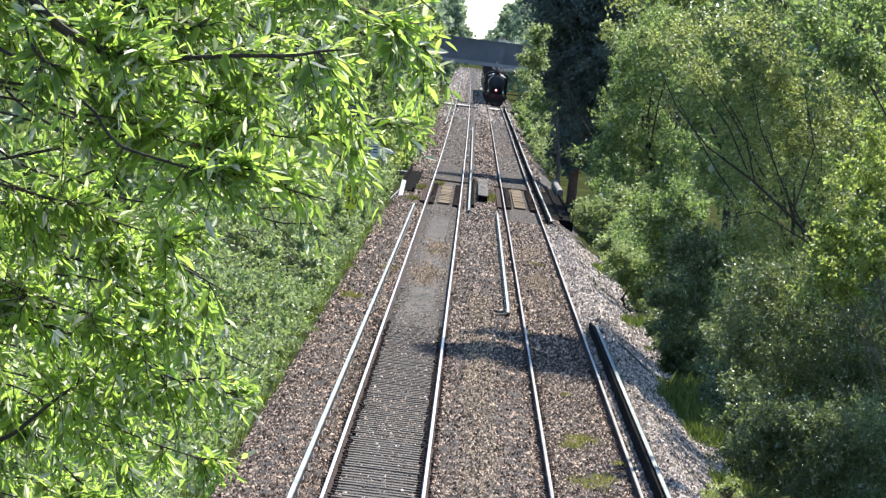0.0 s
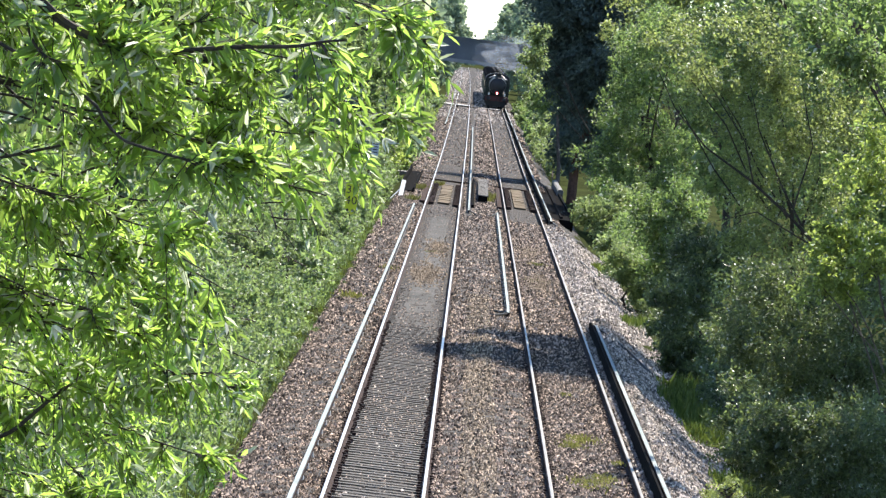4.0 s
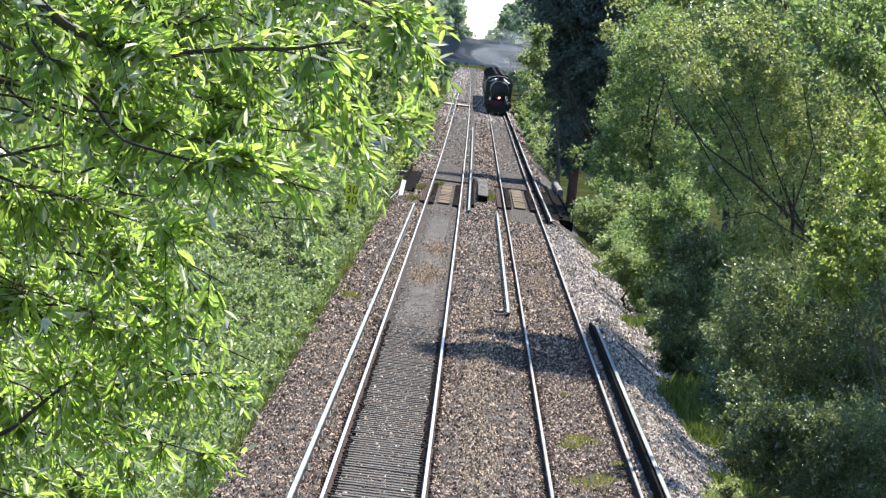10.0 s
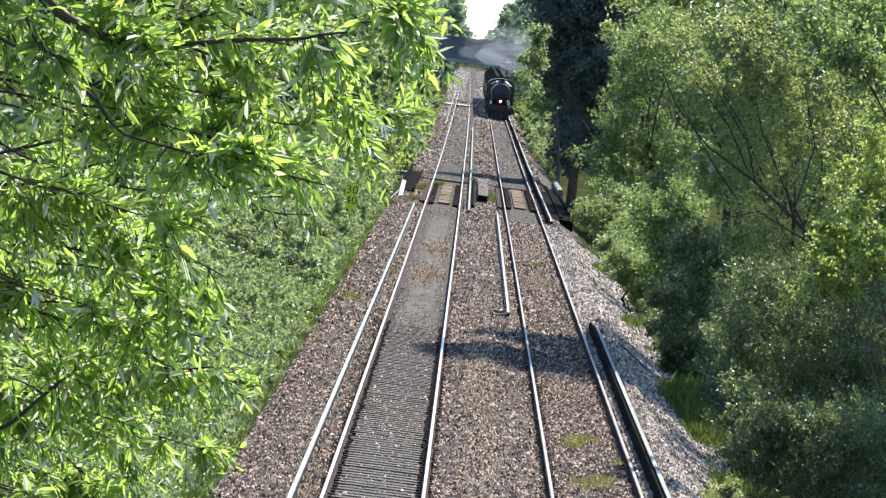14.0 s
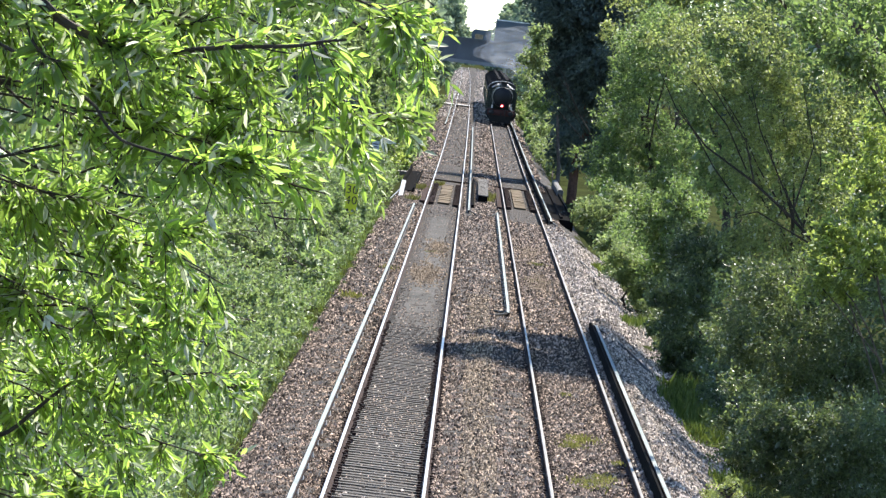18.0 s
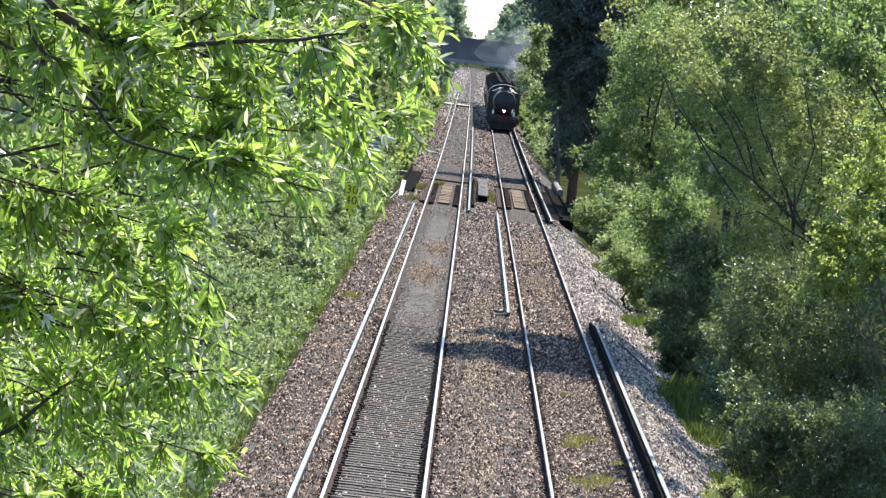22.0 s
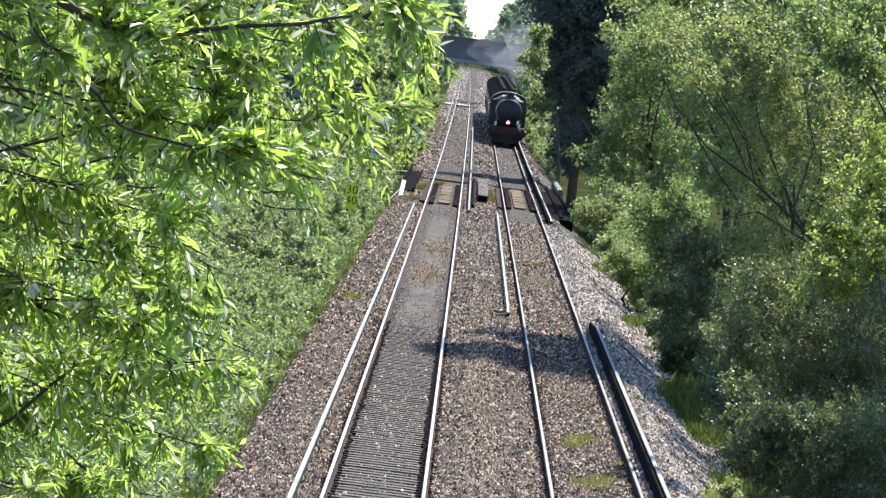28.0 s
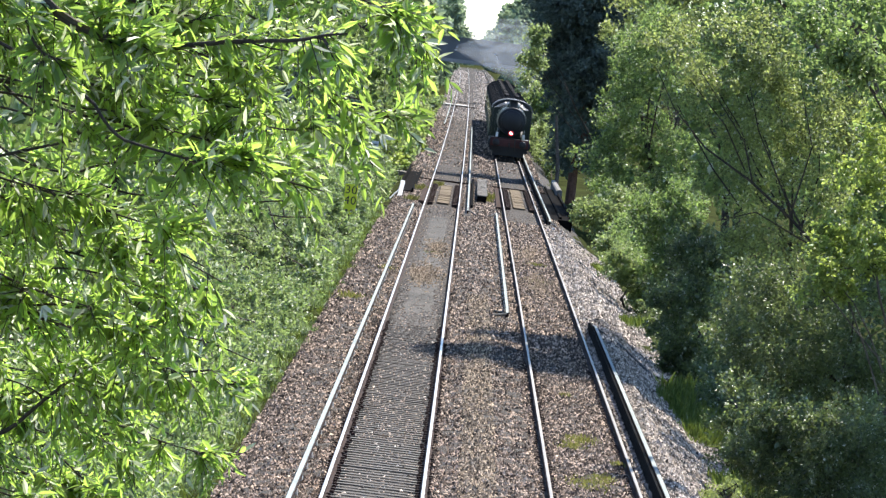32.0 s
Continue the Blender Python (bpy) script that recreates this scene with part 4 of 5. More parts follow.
for x, y, h, mat in ((-11, 120, 9, HEDGE), (-12.5, 150, 10, SPRING), (-11.5, 185, 10, HEDGE), (-12, 225, 11, HEDGE), (-14, 265, 12, HEDGE), (-10.6, 300, 13, HEDGE), (-9.4, 350, 13, HEDGE), (-13.5, 315, 14, HEDGE)):
    tree("background_tree", (x, y), h * 0.7, [(x, y, h * 0.4, 2.6, 7, h * 0.4), (x - 1.0, y + 3, h * 0.7, 2.6, 7, h * 0.32)], 150, 45, 0.5, 0.28, mat, DARK_BARK, "tall green tree behind the lineside bushes", group="trees by the line", r=0.22, bunch=3)

for k, y in enumerate(np.arange(312, 632, 15.0)):
    bush((-4.4 + float(bend(y)), y), [(-3.75 + float(bend(y)), y, 0.0 + float(rail_z(y)), 0.75, 8.0, 0.8 + 0.3 * (k % 3)), (-4.8 + float(bend(y)), y + 5, 0.9 + float(rail_z(y)), 0.9, 8.0, 1.5 + 0.4 * (k % 2))], 95, 40, 0.26, 0.19 + y * 0.0001, (SUNNY, SPRING, BRAMBLE)[k % 3], "leafy green bush at the edge of the ballast")

for k, y in enumerate((250, 262, 276, 290, 303)):
    bush((-5.0, y), [(-4.1, y, -0.3, 0.7, 6.0, 0.7), (-5.2, y + 4, 0.3, 1.1, 6.0, 1.2), (-3.7, y + 2, -0.6, 0.5, 5.0, 0.5)], 180, 45, 0.19, 0.14, BRAMBLE, "pale bramble bush beside the underbridge", droop=0.0, shell=0.3, bunch=2)

for k, y in enumerate(np.arange(415, 632, 15.0)):
    s, q = float(bend(y)), float(rail_z(y))
    bush((5.9 + s, y), [(5.7 + s, y, -0.2 + q, 0.8, 8.0, 0.9 + 0.3 * (k % 2)), (6.8 + s, y + 5, 0.6 + q, 1.1, 8.0, 1.6)], 95, 40, 0.26, 0.25, (SPRING, HEDGE)[k % 2], "leafy green bush at the edge of the ballast")

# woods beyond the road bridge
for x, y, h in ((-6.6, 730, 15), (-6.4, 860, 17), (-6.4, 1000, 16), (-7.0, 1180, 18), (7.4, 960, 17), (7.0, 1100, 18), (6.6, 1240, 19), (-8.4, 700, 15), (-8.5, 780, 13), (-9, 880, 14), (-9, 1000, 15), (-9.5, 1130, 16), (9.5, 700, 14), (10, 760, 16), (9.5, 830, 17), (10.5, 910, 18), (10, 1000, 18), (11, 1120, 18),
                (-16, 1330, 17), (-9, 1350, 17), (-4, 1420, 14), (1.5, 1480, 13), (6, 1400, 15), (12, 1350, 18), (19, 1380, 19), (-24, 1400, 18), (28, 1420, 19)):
    tree("distant_tree", (x, y), h * 0.7, [(x, y, h * 0.42, 3.6, 9, h * 0.4), (x + rng.normal(0, 1), y + 6, h * 0.7, 3.2, 9, h * 0.3)], 90, 36, 0.8, 0.8, DISTANT, DARK_BARK, "pale green tree beyond the bridge, haze put into its leaf colour", group="distant trees", r=0.3, n_limbs=4, bunch=2)


# ---- the willow that reaches in beside the camera ----
WX, WY, WZ = -7.6, 25.0, -1.6
willow = thing("willow_tree", pose(WX, WY, WZ), "willow with long sunlit leaves on drooping twigs", "tree")
TRUNK = [(0, 0, -0.4), (0.3, 0.1, 2.5), (0.8, 0, 5.0), (1.6, 0, 7.4), (2.2, 0.2, 9.4), (2.6, 0.4, 11.4)]
part("trunk", Shape().tube(TRUNK, 0.32, 0.1, 12), BARK, willow, "grey willow trunk")


def blades(at, way, face, size, ratio):
    """One mesh of long narrow leaves with a folded rib and a curved tip: way is along each, face the side that it turns up."""
    side = unit(np.cross(way, face))
    up = np.cross(side, way)
    L, W = size[:, None], (size * ratio)[:, None]
    curl = rng.uniform(0.02, 0.2, len(at))[:, None] * L
    rows = [at]
    for s, w in ((0.28, 0.42), (0.62, 0.4)):
        mid = at + way * L * s - up * curl * s * s
        rows += [mid + side * W * w + up * W * 0.16, mid - up * W * 0.06, mid - side * W * w + up * W * 0.16]
    rows.append(at + way * L - up * curl)
    v = np.stack(rows, 1)
    f = np.array([[0, 1, 2, 2], [0, 2, 3, 3], [1, 4, 5, 2], [2, 5, 6, 3], [4, 7, 5, 5], [5, 7, 6, 6]])
    faces = (f[None] + (np.arange(len(at)) * 8)[:, None, None]).reshape(-1, 4).tolist()
    return mesh_of("leaves", v.reshape(-1, 3), [q[:3] if q[2] == q[3] else q for q in faces], WILLOW)


def bough(path, sprays, reach, seed, thick=0.009, bare=0.12):
    """A limb with drooping leafy twigs along its outer part. It turns about its root, the path's first point."""
    r = np.random.default_rng(seed)
    o = new("bough")
    o.parent = willow
    root = Vector(path[0])
    home = Vector((WX, WY, WZ))
    o.matrix_basis = Matrix.Translation(root - home)
    foot = Vector(TRUNK[3]).lerp(Vector(TRUNK[4]), r.uniform(0, 1)) if root.z > 5.6 else Vector(TRUNK[2]).lerp(Vector(TRUNK[3]), r.uniform(0, 1))
    tip = root - home
    part("limb", Shape().tube([foot, foot.lerp(tip, 0.5) + Vector((0, 0, 0.3)), tip], 0.05, thick, 7), BARK, willow)
    pts = [Vector(p) - root for p in path]
    wavy = [pts[0]]
    for p, q in zip(pts, pts[1:]):
        d = 0.12 * (q - p).length
        wavy += [p.lerp(q, 0.5) + Vector((0, r.normal(0, d), r.normal(0, d))), q]
    for _ in range(2):
        wavy = [wavy[0]] + [v for p, q in zip(wavy, wavy[1:]) for v in (p.lerp(q, 0.25), p.lerp(q, 0.75))] + [wavy[-1]]
    part("branch", Shape().tube(wavy, thick, 0.003, 7), DARK_BARK, o, "dark branch")
    at, way, face, size, tw = [], [], [], [], Shape()
    knots = [(q, Vector((r.normal(0.1, 0.6), r.normal(0, 0.8), r.normal(0.05, 0.7)))) for q in r.uniform(bare, 1.0, max(4, sprays // 8)) ** 0.8]
    for n in range(sprays):
        q, turn = knots[n % len(knots)]
        k = min(max(q + r.normal(0, 0.03), 0.02), 1.0) * (len(wavy) - 1.001)
        i = int(k)
        a = wavy[i].lerp(wavy[i + 1], k - i)
        on = (wavy[i + 1] - wavy[i]).normalized()
        d = (on * 0.5 + turn + Vector((r.normal(0, 0.35), r.normal(0, 0.35), r.normal(0, 0.35)))).normalized()
        ln = reach * r.uniform(0.5, 1.25) * (1.1 - 0.35 * k / len(wavy))
        droop = r.uniform(-0.2, 0.7)
        line = [a + d * ln * s + Vector((0, 0, -droop * ln * s * s)) for s in (0, 0.33, 0.66, 1.0)]
        tw.tube(line, 0.0035, 0.0012, 3)
        hand = 1 if r.uniform() < 0.5 else -1
        lean = Vector((r.normal(0.1, 0.5), r.normal(-0.3, 0.5), 1.0)).normalized()
        for s in np.arange(0.1, 1.001, 0.021 / ln):
            j = min(int(s * 3), 2)
            t = (line[j + 1] - line[j]).normalized()
            out = t.cross(lean).normalized() * hand
            hand = -hand
            at.append(line[j].lerp(line[j + 1], s * 3 - j)[:])
            way.append((t * 0.7 + out * 0.75 + Vector((r.normal(0, 0.4), r.normal(0, 0.4), r.normal(-0.1, 0.45))))[:])
            face.append((lean + Vector((r.normal(0, 0.6), r.normal(0, 0.6), r.normal(0, 0.3))))[:])
            size.append(r.uniform(0.06, 0.125) * (1.1 - 0.35 * s))
    tagged(part("twig", tw, DARK_BARK, o), kind="stuff")
    ob = new("leaves", blades(np.array(at), unit(np.array(way)), unit(np.array(face)), np.array(size), 0.29))
    ob.parent = o
    tagged(ob, "long narrow bright green leaves", kind="stuff")
    return o


# how far the boughs reach at each height, fitted to the outline in the camera's view
HEIGHTS = [4.6, 4.9, 5.1, 5.3, 5.45, 5.62, 5.74, 5.86, 6.0, 6.2, 6.45, 6.75, 6.95, 7.4]
REACHES = [-1.0, -1.0, -0.96, -0.88, -0.78, -0.82, -0.98, -0.86, -0.66, -0.58, -0.38, -0.28, -0.22, -0.22]


def grown(height, depth, back, spread_down):
    """A limb's path that ends at the outline in the camera's view, at that height and depth, and comes from the trunk's
    side.
    """
    k = depth / 24.0
    z = 6.877 + (height - 6.877) * k
    x = float(np.interp(height, HEIGHTS, REACHES)) * k - back
    return [(x - 2.4, depth + 0.3, z + 0.25 - spread_down), (x - 1.5, depth + 0.1, z + 0.22 - spread_down * 0.6), (x - 0.9, depth, z + 0.16), (x - 0.4, depth - 0.05, z + 0.08), (x, depth - 0.1, z)]


boughs = [
    bough([(-3.6, 21.4, 7.45), (-1.75, 21.0, 6.95), (-1.44, 21.0, 6.76), (-1.36, 21.0, 6.73), (-1.1, 21.0, 6.76), (-0.68, 21.0, 6.83), (-0.5, 21.0, 6.88)], 75, 0.24, 40, 0.026, 0.2),
    bough([(-3.4, 21.4, 7.4), (-1.76, 21.0, 6.96), (-1.73, 21.0, 6.83), (-1.68, 21.0, 6.71), (-1.56, 21.0, 6.65)], 40, 0.22, 41, 0.014, 0.3),
    bough([(-3.5, 22.4, 6.9), (-1.53, 22.0, 6.55), (-1.26, 22.0, 6.34), (-1.01, 22.0, 6.3), (-0.87, 22.0, 6.33)], 46, 0.24, 42, 0.009, 0.3),
    bough([(-3.6, 26.3, 4.5), (-2.13, 26.0, 4.81), (-1.84, 26.0, 4.98), (-1.65, 26.0, 5.17), (-1.42, 26.0, 5.38)], 50, 0.26, 43, 0.016, 0.35),
]
for k in range(66):
    height = 7.35 - 2.75 * ((k * 0.618) % 1.0) ** 0.88
    back = (0.0, 0.35, 0.75, 0.15, 1.05, 0.55)[k % 6] * (1.0 if height < 6.3 else 0.85)
    sparse = 5.72 < height < 6.25 and back < 0.4
    boughs.append(bough(grown(height, 28.3 - 2.3 * (height - 4.6) + 1.6 * ((k * 0.377) % 1.0 - 0.5), back, (0.45, -0.3, 0.15, -0.5, 0.0, 0.3)[k % 6]), 24 if sparse else 48, 0.24 + 0.02 * (k % 4), 50 + k))
# the unseen crown above, added to shade the boughs in patches
c = crown("crown", [(4.4, 0.4, 10.4, 1.5, 2.2, 0.9), (3.2, 1.4, 11.2, 1.8, 2.4, 1.3), (5.3, 2.4, 10.9, 1.1, 1.6, 0.8), (2.6, 3.0, 10.0, 1.6, 1.8, 1.0), (6.45, 0.25, 9.5, 0.45, 0.4, 0.3), (6.2, 0.6, 9.6, 0.4, 0.5, 0.3)], 110, 60, 0.4, 0.12, WILLOW, willow, 0.4, 0.28, 0.3, "long narrow green leaves of the unseen crown added for shade", 0.0)
for i in range(0, 110, 8):
    part("limb", Shape().tube([TRUNK[4], Vector(TRUNK[5]).lerp(Vector(c[i]), 0.5), c[i]], 0.04, 0.01, 5), BARK, willow)


def pale_leaf(o, at, size):
    """A dead leaf caught on a twig."""
    root = Vector((WX, WY, WZ)) + o.matrix_basis.translation
    at = np.array([(Vector(at) - root)[:]] * 3)
    way = unit(np.array([(0.5, -0.3, -0.9), (0.8, -0.4, -0.3), (0.1, -0.5, -0.8)]))
    ob = new("dead_leaf", leaf_mesh("dead_leaf", at, way, np.full(3, size), 0.45, PALE_LEAF, True))
    ob.parent = o
    tagged(ob, "pale dead leaf", kind="stuff")


pale_leaf(boughs[3], (-1.63, 22.5, 5.62), 0.07)
pale_leaf(boughs[2], (-0.33, 21.5, 6.52), 0.07)


# ---- underbridge: timbers, decking, girders ----
def patch(name, x0, x1, y0, y1, lift, mat, label, cat, ragged=0.1):
    """A thin uneven spread of dirt on the bed."""
    xs, ys = np.linspace(0, 1, 9), np.linspace(0, 1, max(8, int((y1 - y0) / 1.5)))
    gx, gy = np.meshgrid(xs, ys)
    edge = np.minimum(np.minimum(gx, 1 - gx) * 4, np.minimum(gy, 1 - gy) * 6).clip(0, 1)
    if y1 - y0 < 30:
        edge = (1.6 - 1.6 * np.hypot(gx * 2 - 1, gy * 2 - 1) + rng.normal(0, 0.25, gx.shape)).clip(0, 1)
    z = bed_z(x0 + (x1 - x0) * gx, y0 + (y1 - y0) * gy) + lift * edge - 0.03 * (1 - edge) + rng.normal(0, 0.004, gx.shape)
    x = x0 + (x1 - x0) * gx + rng.normal(0, ragged * 0.4, gx.shape) * (edge < 1)
    y = y0 + (y1 - y0) * gy + rng.normal(0, ragged * 6, gx.shape) * (edge < 1) * (y1 - y0 > 6)
    i = np.arange(gx.size).reshape(gx.shape)
    f = np.stack([i[:-1, :-1], i[:-1, 1:], i[1:, 1:], i[1:, :-1]], -1).reshape(-1, 4)
    return tagged(new(name, mesh_of(name, np.stack([x, y, z], -1).reshape(-1, 3), f, mat, True)), label, cat, kind="stuff")


def build_underbridge():
    u = thing("underbridge", pose(0, 0, 0), "old railway underbridge with timber decking and black girders", "bridge")
    plank = Shape().box(-0.27, 0.27, 0, 1.15, -0.06, 0.0, 0.012)
    me = mesh_of("plank", plank.v, plank.f, TIMBER)
    for mid, y0 in ((LEFT_MID, 249.0), (RIGHT_MID - 0.03, 256.0)):
        for k in range(29):
            share("plank", me, u, pose(mid + rng.normal(0, 0.012), y0 + 1.17 * k, -0.075 + rng.normal(0, 0.006), 0, 0, rng.normal(0, 0.4)))
    # Dark timbers stand in for the shaded openings along the deck.
    beam = Shape().box(-0.11, 0.11, 0, 35.5, -0.3, -0.03, 0.02)
    bm = mesh_of("longitudinal_timber", beam.v, beam.f, DARK_TIMBER)
    for x, y0 in ((L1 + 0.21, 247), (L2 - 0.21, 247), (R1 + 0.2, 254), (R2 - 0.22, 254), (R1 - 0.25, 252), (L1 - 0.2, 247)):
        share("longitudinal_timber", bm, u, pose(x, y0, 0), "timber beside the rail, coloured dark for the shaded openings")
    cleat = Shape().box(-0.13, 0.13, -0.12, 0.12, 0, 0.035, 0.01)
    cm = mesh_of("bolt_plate", cleat.v, cleat.f, RUST)
    for x, y0 in ((L1 + 0.21, 247), (L2 - 0.21, 247), (R1 + 0.2, 254), (R2 - 0.22, 254)):
        for k in range(18):
            share("bolt_plate", cm, u, pose(x, y0 + 1 + 1.95 * k, -0.03))
    grid = part("walkway", Shape().box(0.8, 1.22, 258, 291, -0.3, 0.2, 0.01), BLACK_IRON, u, "grey iron walkway between the tracks")
    slat = Shape().box(-0.24, 0.24, -0.27, 0.27, 0, 0.04, 0.01)
    sm = mesh_of("walkway_plate", slat.v, slat.f, surface("weathered_iron_plate", (0.07, 0.066, 0.06), (0.16, 0.15, 0.14), 2, 0.95, 0.0, 0.3, 20, random_by="object", spec=0.1))
    for k in range(48):
        share("walkway_plate", sm, grid, pose(1.01, 258.4 + 0.69 * k, 0.2))
    part("girder", Shape().box(-2.92, -2.84, 262, 304, -1.2, 0.3, 0.03).box(-2.32, -2.25, 262, 304, -1.2, 0.1, 0.03), BLACK_IRON, u, "black iron side girder")
    part("girder", Shape().box(4.5, 4.62, 248, 305, -1.2, -0.02, 0.03).box(5.0, 5.1, 248, 300, -1.2, 0.02, 0.03), BLACK_IRON, u, "black iron side girder")
    # Black sheets laid where there are only shadowed voids beside the tracks.
    part("shadow_plate", Shape().box(4.12, 5.0, 247, 303, -0.5, -0.12), BLACK_IRON, u, "black plate standing in for a deeply shadowed void")
    part("shadow_plate", Shape().box(-2.84, -2.32, 262, 303, -0.5, -0.06), BLACK_IRON, u, "black plate standing in for a deeply shadowed void")
    part("girder", Shape().box(0.5, 0.62, 248, 300, -0.6, 0.02, 0.02), BLACK_IRON, u, "black iron girder between the tracks")
    part("coping", Shape().box(4.95, 5.25, 290, 312, -0.9, 0.2, 0.06), surface("grey_coping_stone", (0.1, 0.095, 0.09), (0.22, 0.21, 0.2), 1.5, 0.9, 0, 0.5, 15), u, "grey stone coping of the wing wall")
    part("coping", Shape().box(-4.6, -3.1, 305, 312, -0.9, -0.2, 0.06), surface("pale_coping_stone", (0.11, 0.1, 0.09), (0.24, 0.22, 0.2), 1.5, 0.9, 0, 0.5, 15), u, "grey stone coping of the wing wall")
    part("ballast_board", Shape().box(-2.6, 4.4, 291.5, 291.7, -0.35, -0.07), DARK_TIMBER, u)
    return u


build_underbridge()
post = thing("marker_post", pose(-2.78, 254, -0.3), "leaning white painted timber post beside the underbridge", "post")
part("board", Shape().box(-0.1, 0.1, -0.05, 0.05, 0, 1.25, 0.02), WHITE, post, "white board")
part("stay", Shape().tube([(-0.42, 0, -0.1), (-0.1, 0, 0.62)], 0.03), WHITE, post, "white stay")
post.rotation_euler = (radians(-48), radians(6), 0)

# ---- dirt on the bed ----
patch("track_dust", -1.38, -0.12, 131, 246, 0.062, DUST, "grey dust and cinders covering the sleepers", "track dirt")
for y in range(306, 600, 42):
    for mid in (LEFT_MID, RIGHT_MID):
        x = mid + float(bend(y + 21))
        patch("track_dust", x - 0.5, x + 0.5, y, y + 42, 0.025, DUST, "dark oily dust between the rails", "track dirt", 0.05)

# ---- lineside signs ----
sign = thing("speed_sign", pose(-3.92, 200, float(bed_z(-3.92, 200))), "yellow speed sign with black figures on a grey post", "sign")
part("post", Shape().tube([(0, 0.05, -0.3), (0, 0.05, 2.0)], 0.035, n=8), BLACK_IRON, sign, "grey post")
part("plate", Shape().box(-0.23, 0.23, 0, 0.025, 1.0, 2.1), YELLOW, sign, "yellow sign plate")


def figure(text, x, z, size, parent):
    cu = bpy.data.curves.new("figure", "FONT")
    cu.body, cu.size, cu.align_x, cu.align_y, cu.extrude = text, size, "CENTER", "CENTER", 0.003
    tmp = bpy.data.objects.new("figure", cu)
    scene.collection.objects.link(tmp)
    me = bpy.data.meshes.new_from_object(tmp.evaluated_get(bpy.context.evaluated_depsgraph_get()))
    bpy.data.objects.remove(tmp)
    me.materials.clear()
    me.materials.append(BLACK_PAINT)
    ob = new("figure", me)
    ob.parent = parent
    ob.matrix_basis = pose(x, -0.006, z, 90, 0, 0)
    return tagged(ob, "black figure")


for text, z in (("30", 1.88), ("40", 1.5)):
    for digit, x in zip(text, (-0.115, 0.115)):
        figure(digit, x, z, 0.42, sign)
for x in (-0.1, 0.1):
    part("reflector", Shape().turned("y", (x, -0.008, 1.14), [(0, 0.06), (0.008, 0.06)], 12), BLACK_PAINT, sign)
board = thing("lineside_sign", pose(-4.3, 262, float(bed_z(-4.3, 262))), "small pale blue sign with dark lines on a post", "sign")
part("post", Shape().tube([(0, 0.04, -0.3), (0, 0.04, 2.6)], 0.03, n=8), BLACK_IRON, board)
part("plate", Shape().box(-0.17, 0.17, 0, 0.02, 1.95, 2.7), SIGN_BLUE, board, "pale blue plate")
for z in (2.55, 2.42, 2.29, 2.16):
    part("bar", Shape().box(-0.12, 0.12, -0.004, 0, z - 0.025, z + 0.025), BLACK_PAINT, board, "dark line of writing")
old = thing("timber_post", pose(-4.2, 246, float(bed_z(-4.2, 246))), "dark weathered timber post among the brambles", "post")
part("post", Shape().box(-0.09, 0.09, -0.09, 0.09, -0.3, 1.7, 0.03), DARK_TIMBER, old)
for x, y in ((6.9, 262), (5.35, 388), (8.6, 300)):
    fp = thing("fence_post", pose(x, y, float(bed_z(x, y))), "grey timber fence post in the grass", "post", "fence posts")
    part("post", Shape().box(-0.07, 0.07, -0.07, 0.07, -0.3, 1.35, 0.02), DARK_TIMBER, fp)

# ---- cables ----
for pts in (((-1.95, 239, 0.0), (-2.3, 238.4, -0.17), (-3.2, 238.0, -0.25)), ((0.41, 239.5, -0.02), (0.8, 237, -0.14), (1.4, 239, -0.14), (1.64, 240.5, -0.02)),
            ((1.6, 149.5, -0.05), (1.3, 150.5, -0.1), (0.75, 150.0, -0.13)), ((1.6, 148.8, -0.05), (1.25, 148.2, -0.1), (0.9, 148.0, -0.13)),
            ((3.97, 238.4, -0.05), (4.3, 236, -0.2), (4.9, 233, -0.55), (5.2, 231, -0.75)), ((3.96, 147.8, -0.05), (4.3, 147, -0.19), (4.8, 145, -0.42), (5.4, 142, -0.8)),
            ((4.2, 205, -0.19), (4.5, 204, -0.3), (4.8, 203, -0.45), (5.3, 200, -0.78), (5.7, 198, -1.0))):
    c = thing("cable", pose(0, 0, 0), "black cable lying on the ballast", "cable", "cables")
    part("sheath", Shape().tube([(x, y, z + 0.03) for x, y, z in pts], 0.035, n=6), CABLE, c)


# ---- weeds ----
def tuft(x, y, n, h, mat, label, r=0.25):
    t = thing("weed_tuft", pose(x, y, float(bed_z(x, y)) + (0.055 if -2.9 < x < 4.5 else 0.0)), label, "weed", "weeds")
    at = rng.normal(0, r * 0.5, (n, 3)) * np.array([1, 3.5, 0])
    way = unit(rng.normal(0, 0.45, (n, 3)) + np.array([0, 0, 1.0]))
    ob = new("foliage", leaf_mesh("foliage", at, way, h * rng.uniform(0.3, 1.2, n), 0.09 if h > 0.2 else 0.3, mat))
    ob.parent = t
    tagged(ob, kind="stuff")


